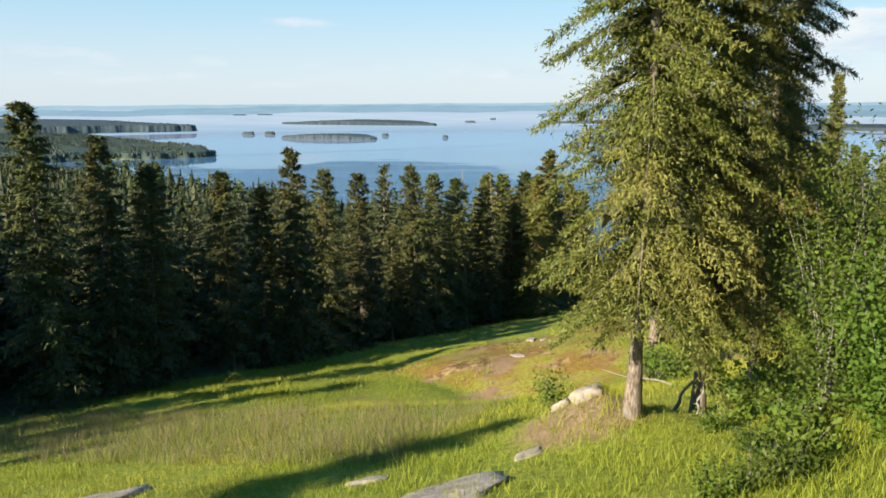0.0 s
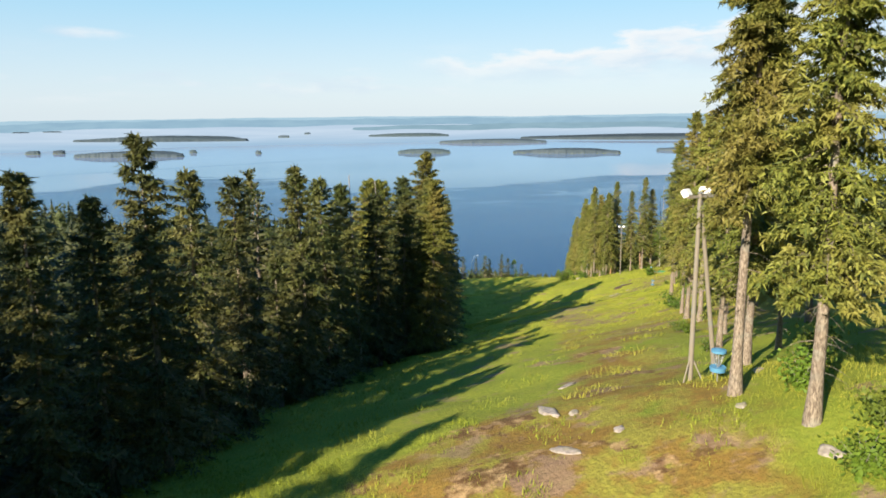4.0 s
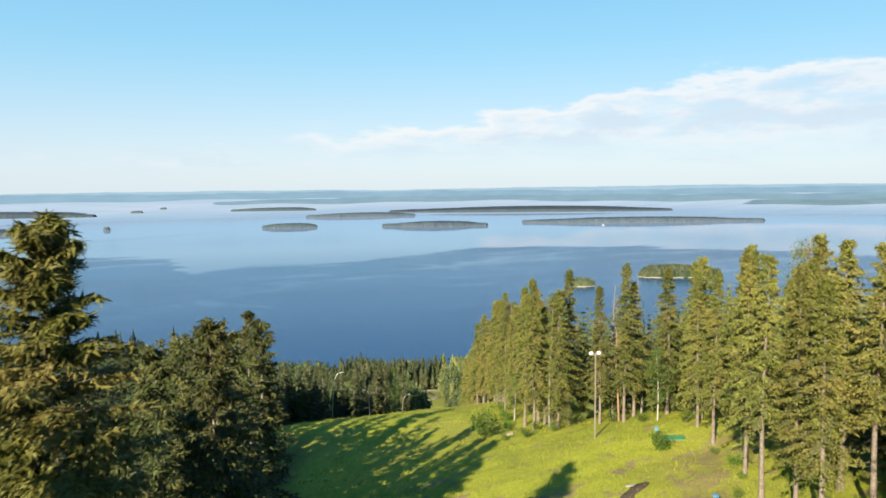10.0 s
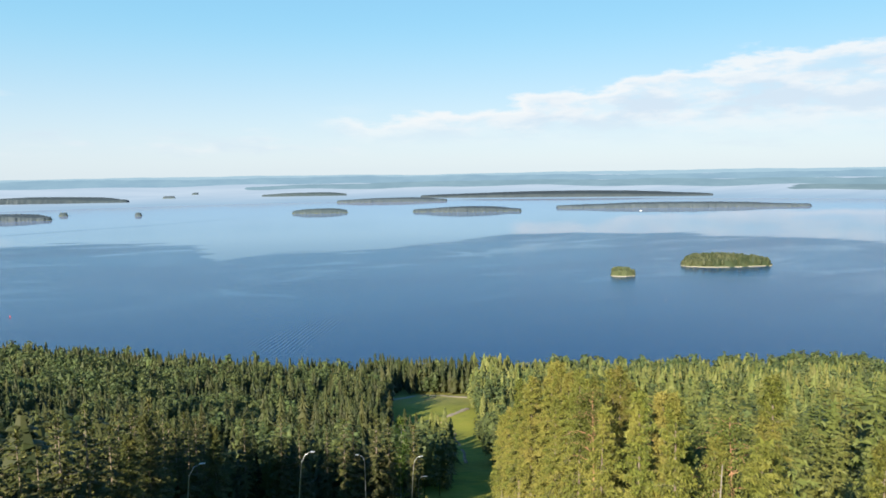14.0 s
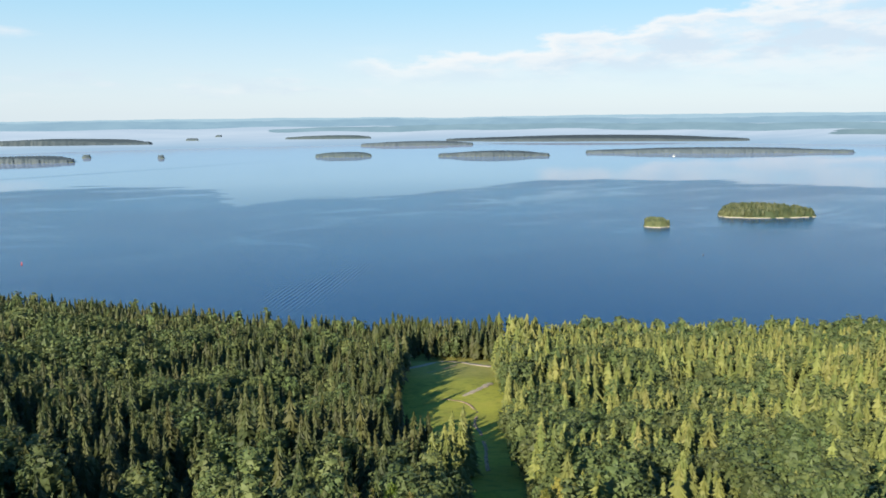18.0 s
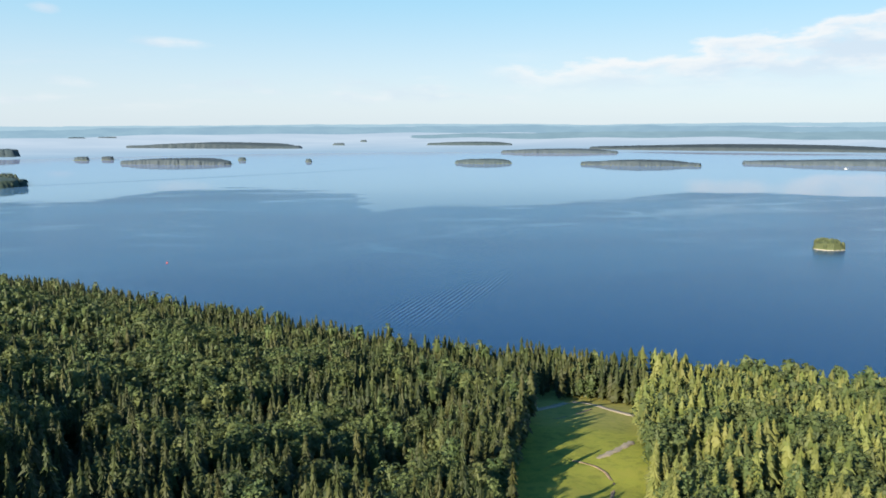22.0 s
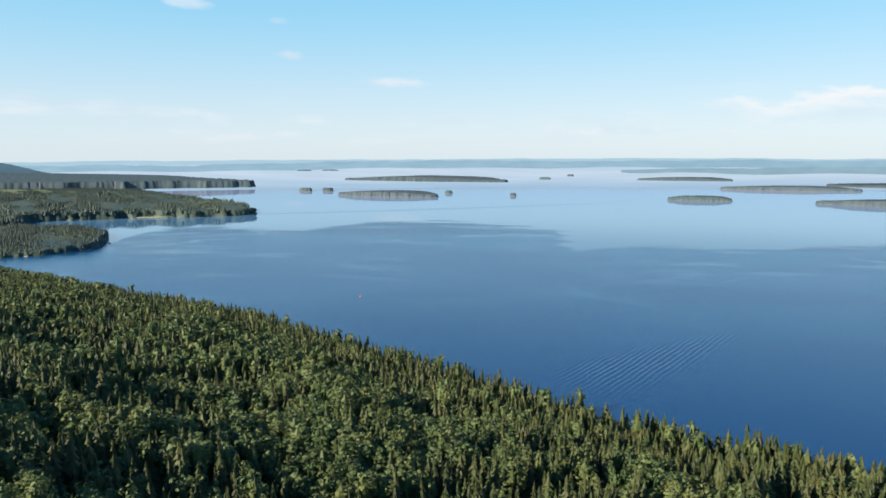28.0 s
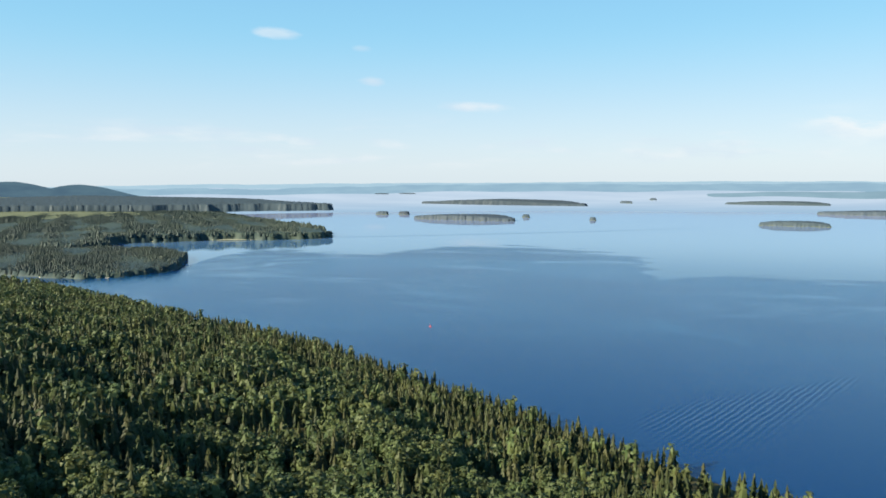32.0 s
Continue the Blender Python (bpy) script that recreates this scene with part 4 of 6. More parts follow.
                blocks.append(strands(q.reshape(-1, 3), d.reshape(-1, 3), fat * rng.uniform(0.08, 0.17, n), fat * rng.uniform(0.016, 0.027, n), rng))
    else:
        off = rng.normal(0, 0.13, p.shape) * L[:, None] * (1.1 - 0.6 * p)
        base = base + lateral * off[..., None] - down * (0.35 * np.abs(off))[..., None] + rng.normal(0, 0.05, base.shape)
        for sd, out, dn, ln in ((1, 0.7, 0.25, 1.0), (-1, 0.7, 0.25, 1.0), (0.3, 0.35, 1.0, 1.0), (-0.3, 0.6, 0.5, 0.9)):
            d = norm(radial * out + lateral * sd * 0.8 - down * dn + rng.normal(0, 0.35, base.shape))
            ll = (0.14 + 0.10 * L[:, None] * (1.15 - 0.6 * p)) * ln * rng.uniform(0.6, 1.5, p.shape)
            blocks.append(strands(base.reshape(-1, 3), d.reshape(-1, 3), ll.ravel(), (0.15 * fat * ll + 0.02).ravel(), rng))
    tipn = 14
    td = norm(np.stack([rng.normal(0, 0.5, tipn), rng.normal(0, 0.5, tipn), np.ones(tipn)], -1))
    tb = np.stack([np.full(tipn, lean), 0 * td[:, 0], H * rng.uniform(0.93, 0.985, tipn)], -1)
    blocks.append(strands(tb, td, np.full(tipn, 0.03 * H), np.full(tipn, 0.006 * H), rng))
    # the inner body of every bough, darkened as inner shade: drooping blade, hanging curtain of twigs
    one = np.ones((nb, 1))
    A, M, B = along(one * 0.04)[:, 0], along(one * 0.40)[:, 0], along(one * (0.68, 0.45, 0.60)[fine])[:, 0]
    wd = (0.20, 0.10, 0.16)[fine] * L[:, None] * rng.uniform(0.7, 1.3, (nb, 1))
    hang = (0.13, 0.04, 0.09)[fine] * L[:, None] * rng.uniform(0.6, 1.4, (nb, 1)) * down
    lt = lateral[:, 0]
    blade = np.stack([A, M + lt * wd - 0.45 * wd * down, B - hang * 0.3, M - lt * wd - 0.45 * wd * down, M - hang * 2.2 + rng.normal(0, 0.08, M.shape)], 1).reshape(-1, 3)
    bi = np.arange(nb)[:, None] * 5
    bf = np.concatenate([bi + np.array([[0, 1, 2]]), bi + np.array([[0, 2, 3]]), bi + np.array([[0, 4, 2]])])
    v, f = stack(blocks)
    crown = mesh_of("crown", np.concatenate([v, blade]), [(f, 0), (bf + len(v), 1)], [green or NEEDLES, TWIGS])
    return H, trunk, limbs, crown


def birch(seed, H, R, nb, per, leaf, low=0.28, bark=None, green=None):
    rng = np.random.default_rng(seed)
    hz = np.linspace(0, 1, 10)
    axis = np.stack([0.25 * np.sin(hz * 4 + seed), 0.2 * np.cos(hz * 3 + seed) - 0.2, hz * H * 0.95 - 0.3], -1)
    trunk = mesh_of("trunk", *[(lambda v, f: (v, [(f, 0)]))(*tubes(axis[None], (0.0085 * H * (1 - hz) + 0.015)[None], 8))][0], [bark or BIRCH], True)
    u = rng.uniform(low, 1, nb)
    a = np.arange(nb) * 2.4 + rng.normal(0, 0.4, nb)
    L = R * np.sin(np.pi * np.clip((u - 0.2) / 0.86, 0, 1)) ** 0.6 * rng.uniform(0.7, 1.15, nb) + 0.15
    k = np.linspace(0, 1, 5)
    lp = np.stack([L[:, None] * k * np.cos(a)[:, None], L[:, None] * k * np.sin(a)[:, None], u[:, None] * H * 0.93 + L[:, None] * (0.55 * k - 0.5 * k ** 3)], -1)
    lv, lf = tubes(lp, np.maximum(0.006, 0.014 * L[:, None] * (1 - 0.85 * k)), 3)
    limbs = mesh_of("branchwork", lv, [(lf, 0)], [bark or BARK])
    w1 = rng.uniform(0.25, 1.05, (nb, per))
    base = np.stack([np.interp(w1, k, k) * L[:, None] * np.cos(a)[:, None], w1 * L[:, None] * np.sin(a)[:, None], u[:, None] * H * 0.93 + L[:, None] * (0.55 * w1 - 0.5 * w1 ** 3)], -1)
    base = base + rng.normal(0, 0.16, base.shape) * L[:, None, None] - np.array([0, 0, 1]) * np.abs(rng.normal(0, 0.12, base.shape[:2]))[..., None] * L[:, None, None]
    d = norm(rng.normal(0, 1, base.shape) + np.array([0, 0, -0.4]))
    n = base[..., 0].size
    v, f = diamonds(base.reshape(-1, 3), d.reshape(-1, 3), leaf * rng.uniform(0.7, 1.5, n), 0.36 * leaf * rng.uniform(0.8, 1.3, n), rng, (0.3, 0.2, 0.6))
    return H, trunk, limbs, mesh_of("crown", v, [(f, 0)], [green or LEAVES])


def plant(name, kit, x, y, h, turn, label, category, group, squash=1.0):
    H, trunk, limbs, crown = kit
    root = new(name)
    root.empty_display_size = 0.3
    k = h / H
    root.matrix_world = Matrix.Translation((x, y, gz(x, y))) @ Matrix.Rotation(turn, 4, "Z") @ Matrix.Diagonal((k * squash, k * squash, k, 1))
    child("trunk", trunk, root)
    tagged(child("branchwork", limbs, root), kind="stuff")
    tagged(child("crown", crown, root), kind="stuff")
    return tagged(root, label, category, group)


HERO = [spruce(11, 18, 2.75, 0.135, 230, 50, 0.82, 0.2, 0.35, 1), spruce(12, 18, 2.5, 0.15, 220, 50, 0.82, -0.2, 0.4, 1)]
SLIM = [spruce(13, 18, 2.0, 0.22, 180, 16, 1.7, 0.1, 0.45, 1), spruce(14, 18, 1.9, 0.38, 165, 16, 1.7, -0.1, 0.5, 1)]
BROAD = [spruce(15, 18, 3.7, 0.02, 210, 17, 1.6, 0.2, 0.3, 1), spruce(16, 18, 3.4, 0.04, 200, 17, 1.6, -0.3, 0.35, 1, NEEDLES_SHADE)]
MID = [spruce(21, 18, 3.2, 0.03, 130, 12, 2.5, 0.1, 0.3, 2, NEEDLES_SHADE), spruce(22, 18, 2.9, 0.05, 125, 12, 2.5, 0.3, 0.3, 2, NEEDLES_SHADE), spruce(23, 18, 3.4, 0.02, 130, 12, 2.5, -0.3, 0.4, 2, NEEDLES_SHADE), spruce(24, 18, 2.7, 0.08, 125, 12, 2.5, 0.1, 0.5, 2, NEEDLES_SHADE)]
MIDL = [spruce(41, 18, 3.5, 0.03, 80, 8, 1.7, green=NEEDLES_SHADE), spruce(42, 18, 3.1, 0.05, 76, 8, 1.7, 0.3, 0.4, green=NEEDLES_SHADE), spruce(43, 18, 3.3, 0.08, 78, 8, 1.7, -0.2, 0.5, green=NEEDLES_SHADE)]
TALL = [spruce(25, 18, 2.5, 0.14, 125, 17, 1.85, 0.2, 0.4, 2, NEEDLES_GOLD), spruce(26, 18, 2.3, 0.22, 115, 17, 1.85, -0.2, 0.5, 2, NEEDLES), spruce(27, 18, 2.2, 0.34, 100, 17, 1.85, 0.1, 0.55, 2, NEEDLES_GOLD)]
POINTED = [spruce(28, 24, 3.3, 0.10, 330, 17, 1.7, 0.1, 0.18, 2, NEEDLES)]
BIRCHES = [birch(31, 14, 2.6, 66, 40, 0.24), birch(32, 14, 2.2, 58, 40, 0.24)]
PINES = [birch(33, 20, 2.6, 60, 70, 0.15, 0.60, PINE_BARK, PINE_NEEDLES), birch(34, 20, 2.3, 54, 70, 0.15, 0.66, PINE_BARK, PINE_NEEDLES)]
rnd = random.Random(5)
OLD = "tall old spruce with drooping boughs and bare lower trunk"
EDGE_L = "dark dense spruce in the shaded edge of the forest"
EDGE_R = "sunlit spruce in the forest edge beside the grassy run"
BIRCH_L = "slim white-barked birch at the forest edge"
taken = []


def put(kits, x, y, h, label, name="spruce_tree", squash=1.0):
    taken.append((x, y))
    return plant(name, rnd.choice(kits), x, y, h, rnd.uniform(0, 6.28), label, "tree", "birches" if "birch" in name else "spruces along the run", squash)


# the old spruces near the start of the run
put(HERO[:1], 3.75, 13.2, 17.5, OLD, squash=0.84)
put(HERO[1:], 5.6, 14.8, 16.5, OLD, squash=0.85)
put(HERO[:1], 8.9, 19.5, 18, OLD, squash=0.75)
put(HERO[1:], 12.6, 13.9, 18, OLD, squash=0.8)
put(SLIM[:1], 11.0, 36.0, 20, OLD)
put(SLIM[1:], 11.4, 40.2, 19.5, OLD)
put(SLIM[:1], 15.0, 44.5, 18, OLD)
put(TALL[1:2], 43.7, 95.6, 19.5, OLD)
put(TALL[2:], 42.4, 88.4, 19, OLD)
put(TALL[1:2], 26.8, 66.9, 16.5, OLD)
put(SLIM[1:], 28.9, 65.0, 16.3, OLD)
put(TALL[2:], 34.8, 73.2, 17, OLD)
put(TALL[1:2], 49.5, 101.0, 19, OLD)
put(TALL[2:], 51.0, 103.5, 16, OLD)
put(TALL[1:2], 67.0, 128.4, 19, OLD)
put(POINTED, 45.0, 84.0, 24.4, "tall pointed spruce standing above the forest edge", squash=0.8)
# out of view behind the start, this one shades the grass before it
put(MID, -17.8, 0.2, 11.5, EDGE_L, squash=1.5)
# the dark edge, tree by tree
for x, y, h in ((-20.7, 36.6, 16.4), (-19, 39.7, 15.2), (-17.5, 42, 13.7), (-14.6, 47.3, 14.1), (-13, 50.3, 13.5), (-11, 52.5, 16.3),
                (-9.6, 57.7, 15.5), (-7.3, 62.6, 16), (-2.9, 72.4, 18.3), (-0.8, 77.5, 18.2), (1.4, 84, 18.5), (6.2, 96.8, 21), (11.8, 91.2, 19),
                (8.5, 104.6, 22), (13.0, 111.0, 23), (17.8, 117.9, 27.5), (21.5, 139, 25), (25.8, 145.8, 27), (28, 152.5, 26), (25.1, 168.9, 25), (32.5, 166, 26),
                (36, 190, 26), (30, 205, 24), (33, 225, 21), (45, 248, 20), (47, 262, 22), (58, 290, 21), (66, 310, 20), (78, 330, 20)):
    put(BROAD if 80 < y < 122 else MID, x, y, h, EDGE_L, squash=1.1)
for s in np.arange(-40, 330, 4.4):
    l, r = run_edges(s)
    for rank in (0, 1, 2) if s < 150 else (0, 1):
        q = l - 4.5 - rank * 3.6 + rnd.uniform(-1.5, 1.5)
        x, y = to_xy(s + rnd.uniform(-1.5, 1.5), q)
        if min((x - a) ** 2 + (y - b) ** 2 for a, b in taken) > 9:
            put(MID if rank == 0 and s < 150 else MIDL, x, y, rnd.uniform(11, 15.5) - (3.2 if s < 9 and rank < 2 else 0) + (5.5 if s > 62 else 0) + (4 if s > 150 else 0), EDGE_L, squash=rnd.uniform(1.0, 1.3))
for s in np.arange(50, 330, 4.0):
    l, r = run_edges(s)
    for rank in (0, 1):
        q = r + 1.0 + rank * 4.8 + rnd.uniform(-1.2, 1.8)
        x, y = to_xy(s + rnd.uniform(-1.6, 1.6), q)
        if min((x - a) ** 2 + (y - b) ** 2 for a, b in taken) > 8:
            if rnd.random() < 0.05:
                put(BIRCHES, x, y, rnd.uniform(8, 13), BIRCH_L, "birch_tree")
            else:
                put(TALL[1:] if s < 175 else TALL[:2], x, y, rnd.uniform(12, 16.5) if s < 85 else rnd.uniform(12.5, 18.5) if s < 132 else rnd.uniform(18.5, 23) if s < 172 else rnd.uniform(19, 24.5), EDGE_R, squash=rnd.uniform(0.8, 1.15) if s < 190 else rnd.uniform(0.8, 1.1))
for s in (-8, 2, 9, 20, 27, 30, 38):
    for k in (0, 1):
        x, y = to_xy(s + rnd.uniform(-1, 1), 9 + 5 * k + rnd.uniform(-1.5, 1.5))
        if min((x - a) ** 2 + (y - b) ** 2 for a, b in taken) > 8:
            put(MID, x, y, rnd.uniform(12, 17), EDGE_R)
put(BIRCHES, 75.5, 143.2, 12, BIRCH_L, "birch_tree")
put(BIRCHES, 102.2, 311.9, 25, "tall slim birch on the slope beyond the knoll", "birch_tree", 0.5)
for x, y in ((316, 741), (321, 748), (325, 756), (330, 750), (312, 734), (308, 744)):
    put(BIRCHES, x, y, rnd.uniform(15, 18.5), "bright green birch by the gravel road", "birch_tree", 1.3)
for s, q in ((205, 9), (228, 5), (176, 33), (222, 10)):
    put(PINES, *to_xy(s, q), 23, "tall pine with a bare reddish trunk and rounded green top", "pine_tree")


# ---- the forest below: three grades of detail ----
def star_tree(seed, tiers, pts):
    """A spruce of jagged skirts, for woods farther off."""
    rng = np.random.default_rng(seed)
    blocks = []
    for i in range(tiers):
        t = i / tiers
        R = 0.205 * (1 - t) ** 0.66 * rng.uniform(0.8, 1.2)
        a = np.linspace(0, 2 * np.pi, 2 * pts, endpoint=False) + rng.uniform(0, 6)
        rad = np.where(np.arange(2 * pts) % 2 == 0, 1.0, 0.66) * R * rng.uniform(0.75, 1.2, 2 * pts)
        z = 0.10 + 0.85 * t + rng.uniform(-0.03, 0.03, 2 * pts) + np.where(np.arange(2 * pts) % 2 == 0, 0.0, 0.04)
        v = np.concatenate([np.stack([rad * np.cos(a), rad * np.sin(a), z], -1), [[0, 0, min(1.03, 0.10 + 0.85 * (t + 1.45 / tiers))]]])
        j = np.arange(2 * pts)
        blocks.append((v, np.stack([j, (j + 1) % (2 * pts), np.full(2 * pts, 2 * pts)], 1)))
    return stack(blocks)


def crown_a(seed, tiers, per):
    rng = np.random.default_rng(seed)
    t = np.repeat(np.arange(tiers), per) / tiers
    n = len(t)
    t = t + rng.uniform(0, 0.9 / tiers, n)
    a = np.arange(n) * 2.399 + rng.normal(0, 0.3, n)
    z = 0.10 + 0.86 * t
    L = 0.185 * (1 - t) ** 0.66 * rng.uniform(0.65, 1.25, n) + 0.010
    out = np.stack([np.cos(a), np.sin(a), 0 * a], -1)
    lat = np.stack([-np.sin(a), np.cos(a), 0 * a], -1)
    wide = (L * 0.5 + 0.006)[:, None]
    up = np.array([0, 0, 1.0])
    drop = (L * np.interp(t, [0, 1], [0.55, 0.05]))[:, None] * up
    b = z[:, None] * up
    mid = b + out * (L * 0.6)[:, None] - drop * 0.35
    v = np.stack([b + up * 0.01, mid + lat * wide - drop * 0.5, b + out * L[:, None] - drop, mid - lat * wide - drop * 0.5, mid + up * 0.012], 1).reshape(-1, 3)
    i = np.arange(n)[:, None] * 5
    f = np.concatenate([i + np.array([[0, 1, 4]]), i + np.array([[1, 2, 4]]), i + np.array([[2, 3, 4]]), i + np.array([[3, 0, 4]])])
    tip = np.array([[0.008, 0, 0.93], [-0.006, 0.008, 0.93], [-0.006, -0.008, 0.93], [0, 0, 1.02]])
    tf = np.array([[0, 1, 3], [1, 2, 3], [2, 0, 3]])
    cv, cf = star_tree(seed + 90, 3, 3)
    return stack([(v, f), (tip, tf), (cv * np.array([0.66, 0.66, 0.94]), cf)])


def crown_n(seed, nb, st):
    """A spruce of unit height with single sprays, for the trees close behind the edge."""
    rng = np.random.default_rng(seed)
    t = (np.arange(nb) + rng.uniform(0, 1, nb)) / nb
    a = np.arange(nb) * 2.399 + rng.normal(0, 0.4, nb)
    L = 0.165 * np.minimum((1 - t) ** 0.66, 0.7 + 1.5 * t) * rng.uniform(0.65, 1.2, nb) + 0.008
    out, lat, up = np.stack([np.cos(a), np.sin(a), 0 * a], -1), np.stack([-np.sin(a), np.cos(a), 0 * a], -1), np.array([0, 0, 1.0])
    b = (0.08 + 0.9 * t)[:, None] * up
    p = rng.uniform(0.2, 1.0, (nb, st))
    q = b[:, None] + out[:, None] * (L[:, None] * p)[..., None] - up * (L[:, None] * 0.45 * p ** 2 * (1 - t)[:, None])[..., None] + lat[:, None] * (L[:, None] * rng.normal(0, 0.16, p.shape))[..., None]
    d = norm(out[:, None] * 0.5 - up * 0.45 + rng.normal(0, 0.45, q.shape))
    ll = (0.014 + 0.13 * L[:, None]) * rng.uniform(0.7, 1.5, p.shape)
    s = strands(q.reshape(-1, 3), d.reshape(-1, 3), ll.ravel(), (0.26 * ll).ravel(), rng)
    wd = (0.26 * L)[:, None]
    m = b + out * (0.45 * L)[:, None] - up * (0.10 * L)[:, None]
    v = np.stack([b, m + lat * wd - 0.4 * wd * up, b + out * (0.8 * L)[:, None] - up * (0.32 * L * (1 - t))[:, None], m - lat * wd - 0.4 * wd * up], 1).reshape(-1, 3)
    i = np.arange(nb)[:, None] * 4
    stem = np.array([[0.010, 0, -0.02], [-0.006, 0.010, -0.02], [-0.006, -0.010, -0.02], [0, 0, 1.0]])
    return stack([s, (v, np.concatenate([i + np.array([[0, 1, 2]]), i + np.array([[0, 2, 3]])])), (stem, np.array([[0, 1, 3], [1, 2, 3], [2, 0, 3]]))])


def round_a(seed, lumps, per, leaf):
    """A leafy crown of unit height: small leaf clumps over an uneven egg of lumps."""
    rng = np.random.default_rng(seed)
    u = (np.arange(lumps) + 0.5) / lumps
    a = np.arange(lumps) * 2.399 + rng.normal(0, 0.4, lumps)
    z = 0.30 + 0.62 * u
    rad = 0.125 * np.sin(np.pi * np.clip(0.16 + 0.76 * u, 0, 1)) ** 0.7 * rng.uniform(0.6, 1.15, lumps)
    c = np.stack([rad * np.cos(a), rad * np.sin(a), z + rng.normal(0, 0.025, lumps)], -1)
    big = rng.uniform(0.055, 0.085, lumps) * np.interp(u, [0, 0.6, 1], [1.0, 1.0, 0.7])
    n = lumps * per
    ci = np.repeat(np.arange(lumps), per)
    away = np.stack([np.cos(a), np.sin(a), 0.5 + 0 * a], -1)[ci]
    o = norm(norm(rng.normal(0, 1, (n, 3))) + 0.55 * away)
    p = c[ci] + o * (big[ci] * rng.uniform(0.8, 1.15, n))[:, None] * np.array([1, 1, 1.15])
    t1 = norm(np.cross(o, rng.normal(0, 1, (n, 3))))
    t2 = np.cross(o, t1)
    k = leaf * rng.uniform(0.7, 1.4, (n, 1))
    v = np.stack([p + t1 * k, p - t1 * 0.6 * k + t2 * k * 0.9, p - t1 * 0.5 * k - t2 * k * 0.9 - o * k * 0.3], 1).reshape(-1, 3)
    f = np.arange(n * 3).reshape(-1, 3)
    stem = np.array([[0.008, 0, -0.02], [-0.006, 0.008, -0.02], [-0.006, -0.008, -0.02], [0, 0, 0.8]])
    # the shaded inside of the crown
    ring_a = np.arange(5) * 1.2566
    low = np.stack([0.085 * np.cos(ring_a), 0.085 * np.sin(ring_a), 0.42 + 0 * ring_a], -1)
    high = np.stack([0.075 * np.cos(ring_a), 0.075 * np.sin(ring_a), 0.72 + 0 * ring_a], -1)
    core = np.concatenate([low, high, [[0, 0, 0.28], [0, 0, 0.90]]])
    i5 = np.arange(5)
    j5 = (i5 + 1) % 5
    cf = np.concatenate([np.stack([i5, j5, i5 + 5], 1), np.stack([j5, j5 + 5, i5 + 5], 1), np.stack([j5, i5, 0 * i5 + 10], 1), np.stack([i5 + 5, j5 + 5, 0 * i5 + 11], 1)])
    return stack([(v, f), (stem, np.array([[0, 1, 3], [1, 2, 3], [2, 0, 3]])), (core, cf)])


def skirt_tree(seed, tiers, pts, wide=0.165):
    """A slim spruce of unit height: ragged drooping whorls, each a jagged skirt."""
    rng = np.random.default_rng(seed)
    blocks = []
    m = 2 * pts
    even = np.arange(m) % 2 == 0
    for i in range(tiers):
        t = (i + rng.uniform(-0.2, 0.2)) / tiers
        R = wide * np.clip(1 - t, 0.03, 1) ** 0.8 * min(1.0, 0.72 + 1.6 * max(t, 0)) * rng.uniform(0.82, 1.18)
        a = np.linspace(0, 2 * np.pi, m, endpoint=False) + rng.uniform(0, 6) + rng.normal(0, 0.12, m)
        rad = np.where(even, 1.0, 0.62) * R * rng.uniform(0.7, 1.25, m)
        z = 0.12 + 0.84 * t - np.where(even, 0.42, 0.05) * rad + rng.normal(0, 0.008, m)
        apex = min(1.02, 0.12 + 0.84 * t + 1.7 / tiers * 0.84 * (1 - 0.4 * t))
        v = np.concatenate([np.stack([rad * np.cos(a), rad * np.sin(a), z], -1), [[0, 0, apex]]])
        j = np.arange(m)
        blocks.append((v, np.stack([j, (j + 1) % m, np.full(m, m)], 1)))
    stem = np.array([[0.010, 0, -0.02], [-0.006, 0.010, -0.02], [-0.006, -0.010, -0.02], [0, 0, 0.6]])
    blocks.append((stem, np.array([[0, 1, 3], [1, 2, 3], [2, 0, 3]])))
    return stack(blocks)


def forest(name, label, protos, px, py, h, fat, mat, seed, smooth=False):
    rng = np.random.default_rng(seed)
    pick = rng.integers(0, len(protos), len(px))
    blocks, tones = [], []
    pz = ground_np(px, py)
    for i, (v, f) in enumerate(protos):
        m = pick == i
        k = int(m.sum())
        if not k:
            continue
        a = rng.uniform(0, 6.28, k)
        c, s_ = np.cos(a)[:, None], np.sin(a)[:, None]
        hh, ww = h[m][:, None], (h[m] * fat[m])[:, None]
        lx, ly = rng.normal(0, 0.02, (k, 1)), rng.normal(0, 0.02, (k, 1))
        X = px[m][:, None] + ww * (v[:, 0] * c - v[:, 1] * s_) + hh * v[:, 2] * lx
        Y = py[m][:, None] + ww * (v[:, 0] * s_ + v[:, 1] * c) + hh * v[:, 2] * ly
        Z = pz[m][:, None] + hh * v[:, 2]
        tones.append(np.repeat(rng.uniform(0, 1, k), len(v)))
        blocks.append((np.stack([X, Y, Z], -1).reshape(-1, 3), (np.arange(k)[:, None, None] * len(v) + f[None]).reshape(-1, 3)))
    v, f = stack(blocks)
    me = mesh_of(name, v, [(f, 0)], [mat], smooth)
    me.attributes.new("tone", "FLOAT", "POINT").data.foreach_set("value", np.concatenate(tones).astype(np.float32))
    return tagged(new(name, me), label, "forest", kind="stuff")


